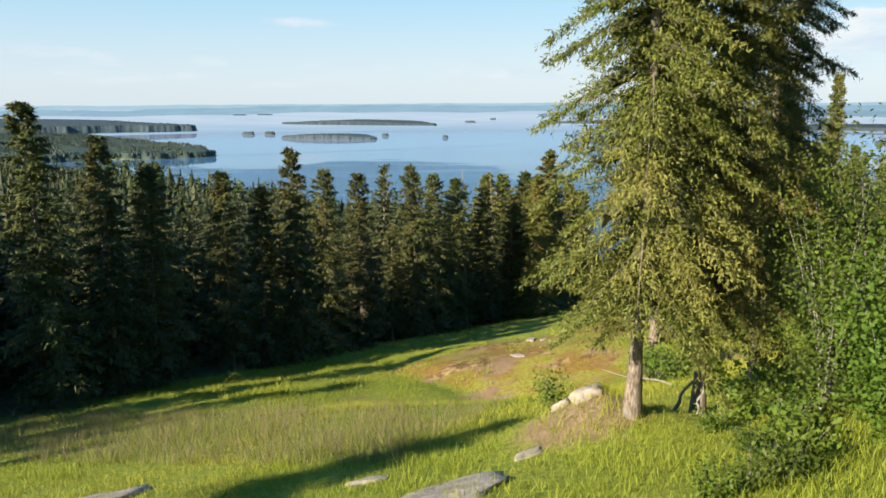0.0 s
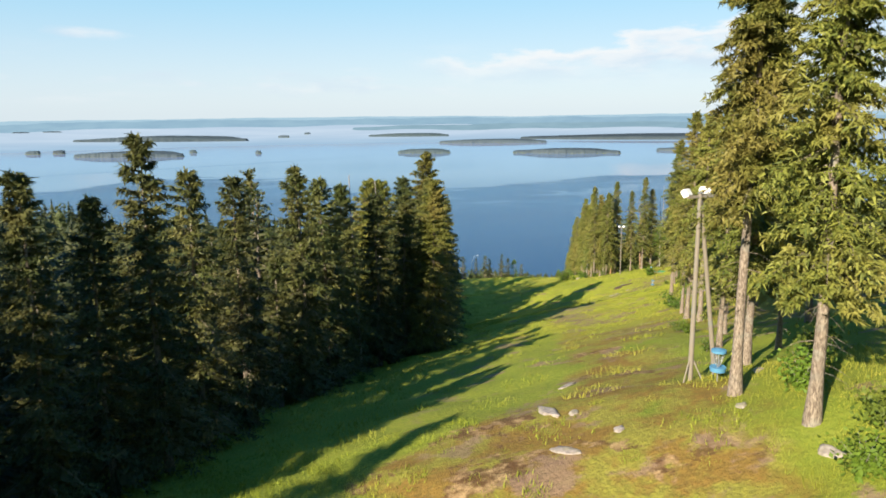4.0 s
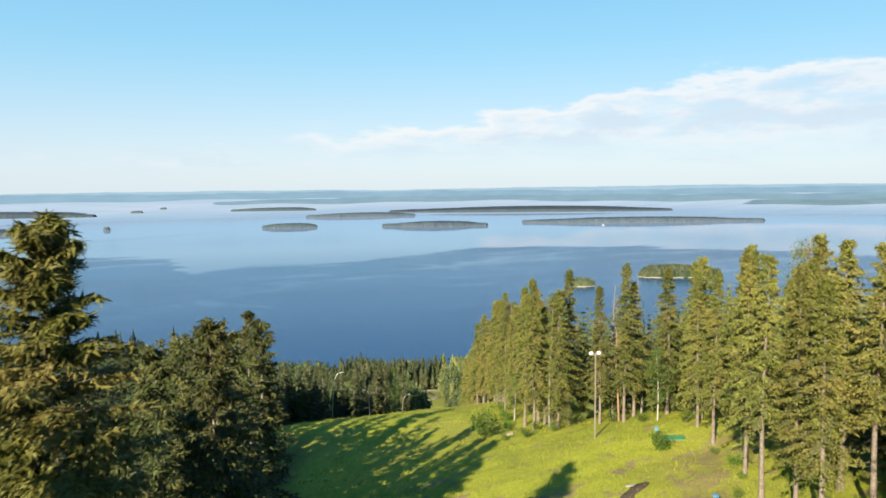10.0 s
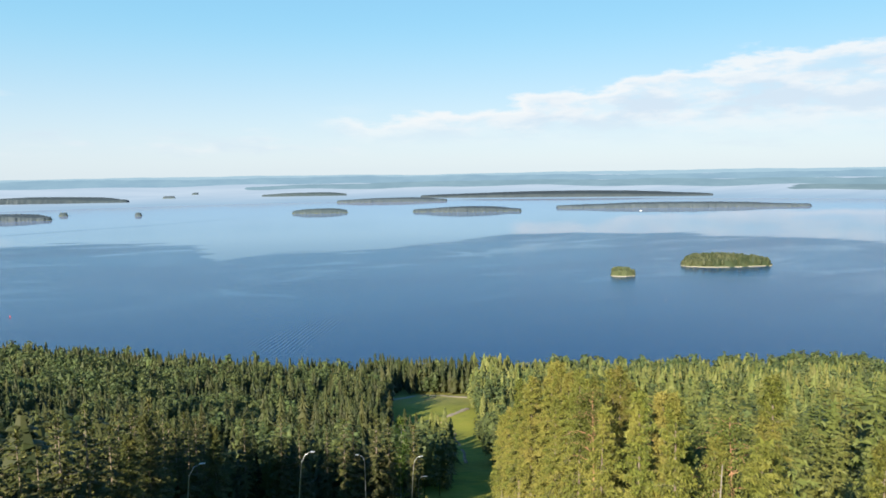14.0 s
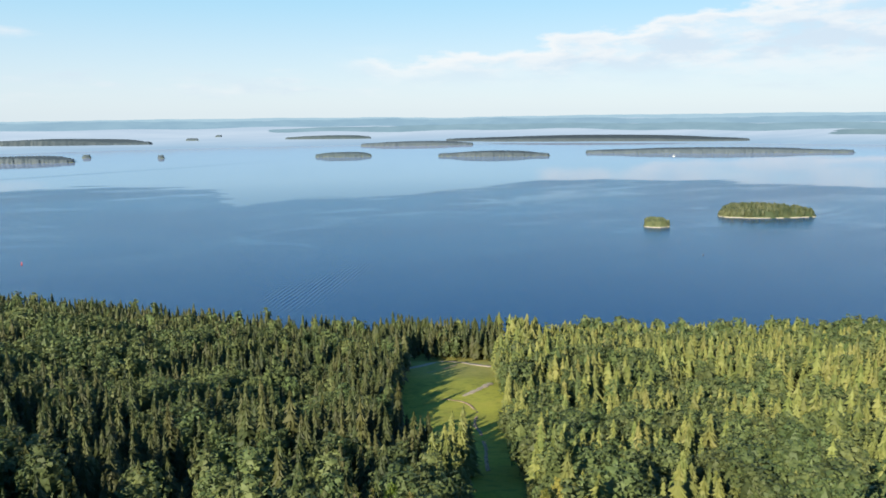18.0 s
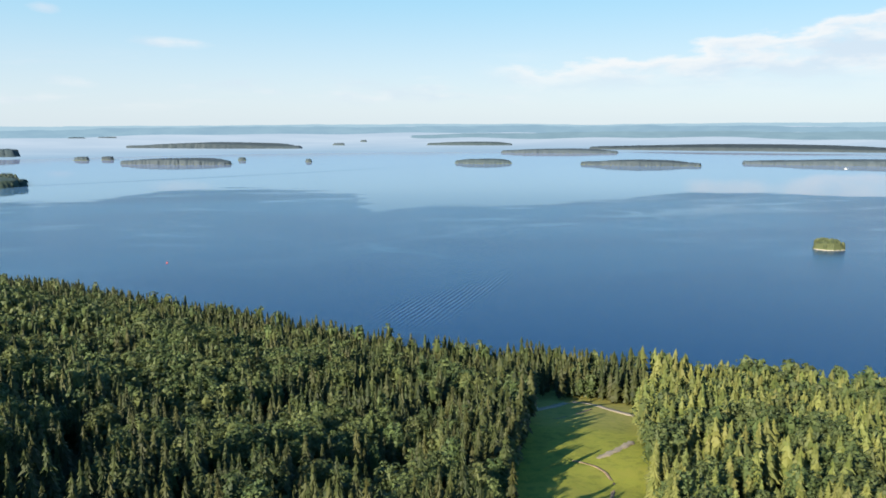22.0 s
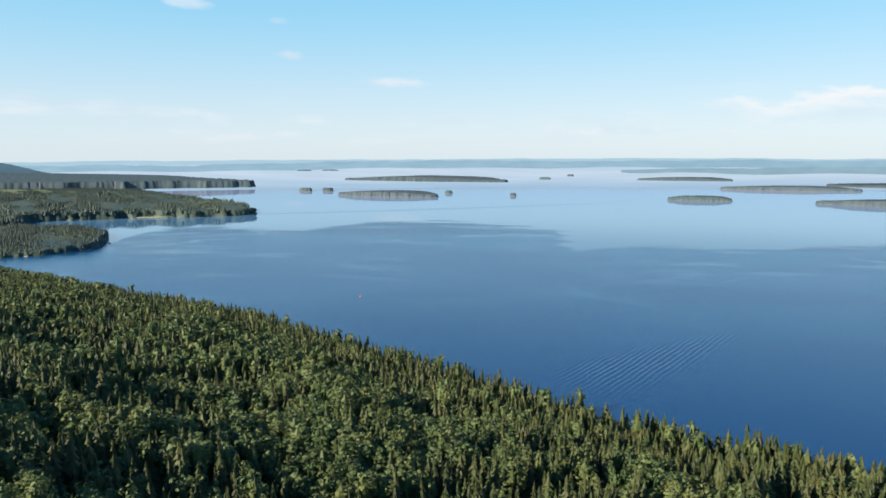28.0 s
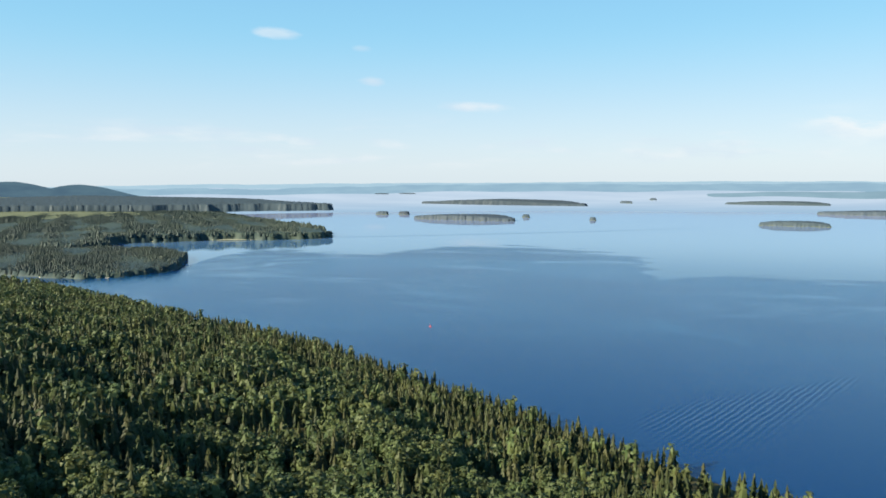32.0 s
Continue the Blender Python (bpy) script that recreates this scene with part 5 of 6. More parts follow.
def open_ground(x, y):
    s, q = to_sq(x, y)
    l, r = run_edges(s)
    gap = (q > l - 1.5) & (q < r + 0.5) & (s < 779 - 0.3 * np.abs(q + 18)) & (s > -80) | (s > 765) & (np.abs(q - 35) < 4)
    planted = (s > -42) & (s < 332) & (q > l - 11) & (q < r + 8)
    cut = np.interp(-q, (87, 123, 158, 188, 215), (660, 650, 637, 597, 572))
    small = (np.abs(s - cut) < np.where(q > -142, 9, 6)) & (q > -215) & (q < -92)
    return gap | planted | small


RUN_Y = np.arange(0, 407, 14.0)
RUN_X = np.interp(RUN_Y, (0, 18, 64, 122, 179, 233, 292, 349, 406), (0, -6, 6, 34, 61, 84, 102, 109, 105))    # the open strip, from the top of the run to the clearing


def scatter(gap, near, beyond, seed):
    """Places for trees between two distances from the line of the run, on dry land."""
    rng = np.random.default_rng(seed)
    gx, gy = np.meshgrid(np.arange(-1500, 1000, gap), np.arange(-60, 1650, gap * 0.9))
    gx = gx + (np.arange(gx.shape[0]) % 2)[:, None] * gap / 2
    x, y = gx.ravel() + rng.normal(0, 0.24, gx.size) * gap, gy.ravel() + rng.normal(0, 0.24, gx.size) * gap
    d = np.min(np.hypot(x[:, None] - RUN_X[None], y[:, None] - RUN_Y[None]), 1)
    s, q = to_sq(x, y)
    ok = (d >= near) & (d < beyond) & (ground_np(x, y) > 1.2) & ~open_ground(x, y) & (s > -60) & (q < 430) & ((q > -330) | (s > 330)) & ((s > 160) | (d < 70)) & ((x - 41) * 0.6 - (y - 137) * 0.8 < 45) & ((x + y > 420) | (s < 330))
    return x[ok], y[ok]


def leafy(x, y, seed):
    """Which trees are birches and aspens: groves of their own, few strays elsewhere."""
    rng = np.random.default_rng(seed)
    s, q = to_sq(x, y)
    f = np.sin(x * 0.028 + 2 * np.sin(y * 0.017)) * np.sin(y * 0.033 + 1.1 + np.sin(x * 0.02)) + 0.55 * np.sin(x * 0.071 + y * 0.05) * np.sin(y * 0.083 - 0.6)
    share = np.where(f + np.where(q < -20, -0.12, -0.18) - np.where(s < 345, 0.4, 0) > 0.05, 0.88, 0.16)
    return rng.uniform(0, 1, len(x)) < np.where((q < -20) & (s - 0.38 * np.maximum(0, -q - 80) > 740), 0.06, np.where(s < 300, 0.0, share * np.where((s < 490) & (q < -20) & (q > -260), 0.4, 1.0)))


def tall(rng, x, y):
    s, q = to_sq(x, y)
    mid = np.clip((s - 330) / 80, 0, 1) * np.clip((840 - s + 0.35 * np.minimum(q + 80, 0)) / 120, 0, 1)
    return 10 + np.where((s < 18) & (q < -33) & (q > -80), 4.0, 0.0) + np.where(s > 345, 3.5, 0.0) + np.where((s > 130) & (s < 340) & (q < -30), 5.0, 0.0) + 9 * rng.uniform(0, 1, len(x)) ** 1.4 + 5.0 * mid * rng.uniform(0.4, 1.3, len(x)) + np.where((s < 340) & (s > 80) & (np.abs(q) < 90), 2.0, 0.0) - np.where((s < 340) & (q > 0), 1.0, 0.0) + np.where((s < 130) & (q < -38), 2.0, 0.0) + np.where((s > 425) & (s < 760) & (q < -30) & (q > -80), 7.0, 0.0) + np.where((s > 750) & (np.abs(q + 5) < 70), 8.0, 0.0)


SN, SA, SD = [crown_n(i, 54, 9) for i in range(5)], [crown_a(i, 10, 6) for i in range(5)], [star_tree(36 + i, 4, 3) for i in range(4)]
SP, SQ, SR = [skirt_tree(i, 16, 9) for i in range(6)], [skirt_tree(20 + i, 9, 5, 0.18) for i in range(6)], [skirt_tree(40 + i, 5, 4, 0.19) for i in range(5)]
BP, BQ, BR = [round_a(40 + i, 26, 22, 0.019) for i in range(5)], [round_a(50 + i, 16, 12, 0.029) for i in range(5)], [round_a(60 + i, 8, 5, 0.055) for i in range(5)]
for seed, gap, near, beyond, upper, sp, bp in ((6, 5.2, 0, 55, True, SN, BP), (7, 6.0, 55, 130, True, SA, BP), (8, 6.7, 0, 200, False, SP, BP), (9, 6.9, 200, 420, False, SQ, BQ), (10, 7.6, 420, 3000, False, SR, BR)):
    x, y = scatter(gap, near, beyond, seed)
    s = to_sq(x, y)[0]
    x, y = (x[s < 300], y[s < 300]) if upper else (x[s >= 300], y[s >= 300])
    rng = np.random.default_rng(seed)
    hollow = np.sin(x * 0.052 + 2 * np.sin(y * 0.031)) * np.sin(y * 0.061 + 1.5 * np.sin(x * 0.024)) + 0.45 * np.sin(x * 0.13 + 1) * np.sin(y * 0.15)
    keep = rng.uniform(0, 1, len(x)) < (1.2 if upper else 0.93) + np.where(hollow < -0.5, -0.6, 0.05)
    x, y, hollow = x[keep], y[keep], hollow[keep]
    b = leafy(x, y, 3)
    s, q = to_sq(x, y)
    # this side takes the darkened needles, the rest the brightened ones
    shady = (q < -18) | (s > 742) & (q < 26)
    for side, label, mat in ((shady, "dense dark spruce forest on the slope", NEEDLES_FAR_SHADE), (~shady, "stand of yellowish cone-laden spruces, brightened as sunlit", NEEDLES_SUN)):
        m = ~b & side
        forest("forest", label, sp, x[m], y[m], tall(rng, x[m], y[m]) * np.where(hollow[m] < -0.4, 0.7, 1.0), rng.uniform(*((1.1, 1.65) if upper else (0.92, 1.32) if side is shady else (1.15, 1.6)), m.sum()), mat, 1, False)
    if b.any():
        forest("forest", "leafy birch and aspen woods on the slope", bp, x[b], y[b], rng.uniform(15, 24, b.sum()), rng.uniform(1.15, 1.65, b.sum()), LEAVES_FAR, 2, False)
# the woods go on beside and behind the run
rng = np.random.default_rng(12)
gx, gy = np.meshgrid(np.arange(-420, 480, 8.5), np.arange(-330, 420, 8.0))
x, y = gx.ravel() + rng.uniform(-3.5, 3.5, gx.size), gy.ravel() + rng.uniform(-3.5, 3.5, gx.size)
s, q = to_sq(x, y)
fx, fy = scatter(6.0, 0, 560, 8)
planted = (to_sq(fx, fy)[0] >= 300) | (np.min(np.hypot(fx[:, None] - RUN_X[None], fy[:, None] - RUN_Y[None]), 1) < 130)
fx, fy = fx[planted], fy[planted]
near = np.zeros((120, 110), bool)
near[np.clip(((fx + 480) / 10).astype(int), 0, 119), np.clip(((fy + 380) / 10).astype(int), 0, 109)] = True
ok = ~near[((x + 480) / 10).astype(int), ((y + 380) / 10).astype(int)] & ~open_ground(x, y) & ((s < 330) | (x + y < 415)) & ((q < -34) | (q > 26) | (s < -28)) & (np.hypot(x, y) > 22)
ok &= ((x - 41) * 0.6 - (y - 137) * 0.8 > 45) | (q < -34) | (s < -28)
close = np.min(np.hypot(x[:, None] - RUN_X[None], y[:, None] - RUN_Y[None]), 1) < 75
for m, protos in ((ok & close & (s < 250), SN), (ok & ~close & (s < 250), SD), (ok & (s >= 250), SQ)):
    forest("forest", "dense spruce forest beside and behind the run", protos, x[m], y[m], rng.uniform(11, 18, m.sum()), rng.uniform(1.1, 1.6, m.sum()), NEEDLES_FAR_SHADE, 4)


# ---- things along the run ----
def empty(name, x, y, turn=0.0, z=None):
    ob = new(name)
    ob.empty_display_size = 0.3
    ob.matrix_world = Matrix.Translation((x, y, gz(x, y) if z is None else z)) @ Matrix.Rotation(turn, 4, "Z")
    return ob


def floodlight(root, x, z, turn, name="lamp_head"):
    m = Matrix.Translation((x, 0.18, z)) @ Matrix.Rotation(turn, 4, "Z") @ Matrix.Rotation(radians(-35), 4, "X")
    head = part(name, box(bmesh.new(), (0.46, 0.24, 0.34), m, 0.03), WHITE, root, "white floodlight housing")
    part("lens", box(bmesh.new(), (0.38, 0.03, 0.26), m @ Matrix.Translation((0, 0.13, 0)), 0.01), METAL, head)


def light_mast(x, y, h, turn, heads, braced, label):
    """A wooden floodlight mast, with a leaning second leg where it has one."""
    root = tagged(empty("light_mast", x, y, turn), label, "lamp post", "floodlights of the run")
    part("pole", tube(bmesh.new(), (0, 0, -0.4), (0, 0, h), 0.115, 0.085, 14), WOOD, root)
    if braced:
        part("brace_pole", tube(bmesh.new(), (1.75, 0.35, -0.4), (0.12, 0.05, h - 0.35), 0.11, 0.08, 14), WOOD, root)
        for a, b in (((-0.62, -0.25, -0.1), (-0.08, 0, 0.95)), ((0.45, -0.35, -0.1), (0.08, 0, 1.0)), ((1.25, 0.0, -0.1), (1.66, 0.3, 0.85)), ((1.9, -0.15, -0.1), (1.68, 0.3, 0.85))):
            part("stay", tube(bmesh.new(), a, b, 0.035, 0.035, 8), WOOD, root, "short stay at the foot")
    part("crossarm", box(bmesh.new(), (1.5 if heads > 1 else 0.7, 0.10, 0.12), Matrix.Translation((0.1, 0, h - 0.15)), 0.015), WOOD, root)
    floodlight(root, 0.42, h + 0.05, radians(-20))
    if heads > 1:
        floodlight(root, -0.55, h + 0.0, radians(25))
    part("cap", tube(bmesh.new(), (0, 0, h), (0, 0, h + 0.06), 0.11, 0.05, 12), METAL, root)
    return root


light_mast(11.8, 43.9, 8.2, radians(8), 2, True, "weathered two-legged wooden floodlight mast on the grass")
light_mast(75.4, 167.2, 11.2, radians(-30), 2, False, "single wooden mast with two white floodlights")
light_mast(58.9, 114.8, 8.8, radians(-60), 1, False, "single wooden mast with one white floodlight")


def arched_lamp(x, y, top_z, turn, lean):
    """A slim steel lamp post with a bent-over top."""
    z = gz(x, y)
    h = top_z - z
    root = tagged(empty("street_lamp", x, y, turn), "slim bent steel lamp post before the dark forest", "lamp post", "slim lamp posts")
    pts = [Vector((lean * k ** 2, 0, h * k)) for k in (0, 0.3, 0.6, 0.88)] + [Vector((lean + 0.45, 0, h * 0.97)), Vector((lean + 1.3, 0, h))]
    bm = bmesh.new()
    for i in range(5):
        tube(bm, pts[i], pts[i + 1], 0.10 - 0.014 * i, 0.10 - 0.014 * (i + 1), 8)
    part("post", bm, METAL, root)
    part("lamp_head", box(bmesh.new(), (0.8, 0.28, 0.16), Matrix.Translation(pts[5] + Vector((0.35, 0, 0.0))), 0.04), METAL, root, "grey lamp head")
    part("base", tube(bmesh.new(), (0, 0, -0.3), (0, 0, 0.9), 0.16, 0.14, 10), METAL, root)
    return root


arched_lamp(51.4, 255.6, 177.3, radians(-10), 0.9)
arched_lamp(70.0, 271.5, 170.2, radians(-20), 1.1)
arched_lamp(103.4, 307.6, 150.3, radians(-25), 0.9)
arched_lamp(90.4, 301.4, 155.2, radians(160), 0.1)
arched_lamp(107.0, 313.0, 142.5, radians(-25), 0.3)


def disc_basket(x, y, band, label):
    """A disc golf basket: post, band, chains and tray."""
    root = tagged(empty("disc_basket", x, y), label, "basket", "disc golf baskets")
    part("post", tube(bmesh.new(), (0, 0, -0.2), (0, 0, 1.40), 0.028, 0.028, 10), METAL, root)
    for z, r, name, tall in ((1.32, 0.30, "band", 0.10), (0.62, 0.33, "tray_rim", 0.05)):
        bm = bmesh.new()
        bmesh.ops.create_cone(bm, cap_ends=False, segments=28, radius1=r, radius2=r, depth=tall, matrix=Matrix.Translation((0, 0, z)))
        bmesh.ops.solidify(bm, geom=bm.faces[:], thickness=0.012)
        part(name, bm, band, root, "blue plastic band" if band is BLUE else "")
    bm = bmesh.new()
    bmesh.ops.create_cone(bm, cap_ends=True, segments=28, radius1=0.30, radius2=0.05, depth=0.06, matrix=Matrix.Translation((0, 0, 1.40)))
    part("lid", bm, band, root)
    bm = bmesh.new()
    bmesh.ops.create_cone(bm, cap_ends=True, segments=28, radius1=0.31, radius2=0.33, depth=0.16, matrix=Matrix.Translation((0, 0, 0.54)))
    part("tray", bm, band, root)
    for k in range(12):
        a = k * math.pi / 6
        c, s_ = math.cos(a), math.sin(a)
        part("chain", tube(tube(bmesh.new(), (0.27 * c, 0.27 * s_, 1.28), (0.15 * c, 0.15 * s_, 0.86), 0.010, 0.010, 5), (0.15 * c, 0.15 * s_, 0.86), (0.04 * c, 0.04 * s_, 0.64), 0.010, 0.010, 5), METAL, root)
    return root


disc_basket(12.0, 42.3, BLUE, "blue disc golf basket with hanging steel chains")
disc_basket(66.6, 138.2, BLUE, "faded blue disc golf basket on the lower run")


def stone(x, y, size, seed, sink=0.35, label="grey lichen-spotted rock lying in the grass", turn=0.0):
    bm = bmesh.new()
    bmesh.ops.create_icosphere(bm, subdivisions=3, radius=1.0)
    for v in bm.verts:
        p = v.co * 1.4 + Vector((seed * 7.1, seed * 3.3, 0))
        k = 1 + 0.42 * noise.noise(p) + 0.14 * noise.noise(p * 3.1) + 0.05 * noise.noise(p * 8)
        v.co = Vector((v.co.x * k * size[0], v.co.y * k * size[1], v.co.z * k * size[2]))
        if v.co.z > size[2] * 0.62:
            v.co.z = size[2] * 0.62 + (v.co.z - size[2] * 0.62) * 0.25
    for f in bm.faces:
        f.smooth = True
    ob = part("rock", bm, ROCK)
    e = 0.6
    nx, ny = gz(x - e, y) - gz(x + e, y), gz(x, y - e) - gz(x, y + e)
    lie = Vector((nx, ny, 2 * e)).to_track_quat("Z", "Y").to_matrix().to_4x4()
    ob.matrix_world = Matrix.Translation((x, y, gz(x, y) - size[2] * sink + 0.02)) @ lie @ Matrix.Rotation(turn, 4, "Z")
    return tagged(ob, label, "rock", "rocks on the run")


PALE = "pale flat rock slab bared in the grass"
SLABS = ((-7.2, 13.5, 1.15, 0.6, 0.18, 0.5), (0.1, 10.6, 1.25, 0.75, 0.14, 0.3), (-1.4, 12.3, 0.45, 0.22, 0.10, 0.2), (5.8, 45.4, 1.25, 0.3, 0.13, 0.9), (10.3, 34.3, 0.4, 0.3, 0.2, 0.3), (58.2, 136.4, 0.8, 0.35, 0.2, 0.5), (9.0, 50.4, 0.8, 0.3, 0.09, 0.3), (4.4, 40.4, 0.7, 0.28, 0.09, 1.2), (64.5, 247.8, 1.5, 0.8, 0.2, 0.4), (55.5, 133.4, 0.7, 0.4, 0.18, 0.1))
STONES = ((3.1, 14.5, 0.46, 0.36, 0.26, 0.4), (2.6, 14.9, 0.3, 0.24, 0.14, 1.4), (5.3, 10.6, 0.28, 0.2, 0.24, 0.5), (1.6, 12.6, 0.4, 0.24, 0.08, 0.2), (6.4, 44.0, 0.4, 0.2, 0.12, 0.2), (63.0, 141.0, 0.5, 0.3, 0.2, 0.9), (66.5, 149.5, 0.6, 0.3, 0.2, 1.9), (74.0, 186.5, 0.9, 0.6, 0.7, 0.2), (6.6, 40.5, 0.35, 0.2, 0.08, 0.2), (10.6, 38.9, 0.3, 0.2, 0.10, 0.2), (13.9, 42.2, 0.5, 0.2, 0.12, 0.3))
for i, (x, y, a, b, c, t) in enumerate(SLABS):
    stone(x, y, (a, b, c), i + 1, 0.30, PALE, t)
for i, (x, y, a, b, c, t) in enumerate(STONES):
    stone(x, y, (a, b, c), i + 11, 0.30, "grey lichen-spotted rock lying in the grass", t)


def snag(x, y, h, seed, forked=False, label="bare grey dead spruce standing among living trees", mat=None):
    """A dead standing trunk with broken twigs."""
    rng = np.random.default_rng(seed)
    root = tagged(empty("dead_tree", x, y), label, "dead tree", "dead trees")
    hz = np.linspace(0, 1, 9)
    axis = np.stack([0.25 * np.sin(hz * 3 + seed), 0.2 * np.cos(hz * 4 + seed), hz * h - 0.3], -1)
    child("trunk", mesh_of("trunk", *[(lambda v, f: (v, [(f, 0)]))(*tubes(axis[None], (0.16 * (1 - 0.8 * hz))[None], 8))][0], [mat or DEAD], True), root)
    n = 34
    z = rng.uniform(0.3, 0.98, n) * h
    a = rng.uniform(0, 6.28, n)
    L = rng.uniform(0.3, 1.2, n) * (1.25 - z / h)
    k = np.linspace(0, 1, 3)
    cx, cy = np.interp(z, axis[:, 2], axis[:, 0]), np.interp(z, axis[:, 2], axis[:, 1])
    p = np.stack([cx[:, None] + np.cos(a)[:, None] * L[:, None] * k, cy[:, None] + np.sin(a)[:, None] * L[:, None] * k, z[:, None] - 0.3 * L[:, None] * k ** 2 + 0.15 * L[:, None] * k], -1)
    v, f = tubes(p, 0.022 * (1.15 - np.tile(k, (n, 1))), 4)
    tagged(child("branchwork", mesh_of("branchwork", v, [(f, 0)], [mat or DEAD]), root), kind="stuff")
    if forked:
        for s_ in (1, -1):
            k = np.linspace(0, 1, 6)
            p = np.stack([s_ * (0.9 * np.sin(k * 1.6)), 0.2 * k, h * 0.62 + k * h * 0.34 + 0 * k], -1)
            v, f = tubes(p[None], (0.06 * (1 - 0.8 * k))[None], 6)
            child("fork", mesh_of("fork", v, [(f, 0)], [mat or DEAD], True), root)
    return root


PINE = material("pine_bark", paint((0.36, 0.22, 0.13), 0.9, 0.5))
snag(84, 173.4, 18.5, 3, True, "dead forked pine with bare orange trunk", PINE)
snag(88, 179.5, 20.5, 4)
snag(92, 183, 19.5, 5)
snag(96, 184, 22.5, 6)
snag(81, 186.0, 19, 11)
snag(86, 190.5, 17, 12)
snag(90.5, 176.0, 18, 13)
snag(6.4, 94, 20.5, 7)
snag(2.6, 84.5, 19.5, 8)
snag(8.6, 112, 22.5, 9)

# a fallen trunk, a tee with its sign
def fallen(a, b, za, zb, r, label):
    """A thin dead stem lying or leaning from a to b, at heights over the ground."""
    k = np.linspace(0, 1, 6)
    p = np.stack([a[0] + (b[0] - a[0]) * k + 0.06 * np.sin(k * 9), a[1] + (b[1] - a[1]) * k, (gz(*a) + za) * (1 - k) + (gz(*b) + zb) * k + 0.05 * np.sin(k * 7)], -1)
    v, f = tubes(p[None], (r * (1 - 0.6 * k))[None], 7)
    return tagged(new("fallen_branch", mesh_of("fallen_branch", v, [(f, 0)], [DEAD], True)), label, "branch", "dead branches by the old spruces")


fallen((6.9, 20.5), (5.0, 21.6), 0.05, 0.75, 0.028, "thin grey dead stem leaning out of the bushes")
fallen((4.9, 14.5), (5.5, 14.75), -0.05, 1.0, 0.05, "pale barkless pole leaning on a spruce trunk")
fallen((7.6, 16.2), (8.6, 14.9), 0.25, 0.9, 0.06, "grey broken branch lying in the undergrowth")
fallen((5.35, 14.3), (5.5, 14.4), -0.05, 0.7, 0.045, "short pale stump of a dead sapling")
log = tagged(new("fallen_log", mesh_of("fallen_log", *[(lambda v, f: (v, [(f, 0)]))(*tubes(np.array([[[40.6, 88.4, gz(40.6, 88.4) + 0.16], [42.0, 86.9, gz(42, 86.9) + 0.18], [43.6, 85.3, gz(43.6, 85.3) + 0.2]]]), np.array([[0.15, 0.13, 0.09]]), 9))][0], [WOOD], True)), "grey fallen trunk lying in the grass", "log")
tee = tagged(empty("tee_pad", 80.4, 157.6, radians(-30)), "green artificial turf tee pad", "tee pad")
part("mat", box(bmesh.new(), (3.0, 1.5, 0.12), Matrix.Translation((0, 0, 0.16)), 0.02), GREEN, tee)
part("frame", box(bmesh.new(), (3.2, 1.7, 0.14), Matrix.Translation((0, 0, 0.06)), 0.02), WOOD, tee)
sign = tagged(empty("sign_post", 79.2, 160.0, radians(-30)), "small blue sign on a short post", "sign")
part("post", tube(bmesh.new(), (0, 0, -0.2), (0, 0, 1.3), 0.04, 0.04, 8), WOOD, sign)
part("panel", box(bmesh.new(), (0.42, 0.03, 0.5), Matrix.Translation((0, -0.06, 1.15)), 0.01), BLUE, sign)


# ---- road, trail and shed in the clearing ----
def strip(name, label, category, pts, width, mat, lift, ragged=0.12):
    """A band laid on the slope along a bent line."""
    p = np.array(pts, float)
    d = np.concatenate([[0], np.cumsum(np.hypot(*np.diff(p, axis=0).T))])
    t = np.arange(0, d[-1], 1.2)
    cx, cy = np.interp(t, d, p[:, 0]), np.interp(t, d, p[:, 1])
    ker = np.ones(9) / 9
    cx = np.convolve(np.pad(cx, 4, "edge"), ker, "valid")
    cy = np.convolve(np.pad(cy, 4, "edge"), ker, "valid")
    tx, ty = np.gradient(cx), np.gradient(cy)
    n = np.hypot(tx, ty) + 1e-9
    rows = []
    for k, up in ((-0.55, -0.4), (-0.5, 0.0), (0.0, 0.05), (0.5, 0.0), (0.55, -0.4)):
        wob = width * (1 + ragged * (0.6 * np.sin(t * 0.7 + k * 9) + 0.6 * np.sin(t * 1.9 + k * 5))) * np.clip(np.minimum(t, d[-1] - t) / width + 0.15, 0, 1)
        x, y = cx - ty / n * wob * k, cy + tx / n * wob * k
        rows.append(np.stack([x, y, ground_np(x, y) + lift + up], -1))
    ob = new(name, mesh_of(name, np.concatenate(rows), [(grid_faces(5, len(t)), 0)], [mat], True))
    return tagged(ob, label, category, kind="structure")


strip("road", "pale gravel road crossing the foot of the run", "road", [(196, 668), (208, 674), (220, 680), (233, 692), (247, 707), (258, 719), (265, 721), (270, 713), (272, 695), (278, 672), (284, 655)], 5.5, GRAVEL, 0.14)
strip("trail", "narrow worn earth track through the grass", "trail", [(205, 572), (213, 567), (217, 557), (215.5, 542), (207, 526), (203, 515), (201, 504), (195, 487), (189, 470), (180, 450), (170, 425)], 1.5, TRACK, 0.10)
strip("trail", "faint path across the grass", "trail", [(174, 490), (187, 505), (195, 511), (206, 521)], 0.9, TRACK, 0.08)
strip("trail", "faint wheel track across the foot of the run", "trail", [(214, 656), (227, 656), (246, 672), (262, 690)], 1.3, TRACK, 0.09)
strip("trail", "bare stony bank beside the run", "trail", [(218, 573), (225, 577), (233, 583), (245, 594), (250, 600)], 3.4, GRAVEL, 0.10, 0.4)
strip("trail", "bare stony bank beside the run", "trail", [(176, 519), (173, 505), (171, 490)], 2.6, FIELD, 0.10, 0.5)
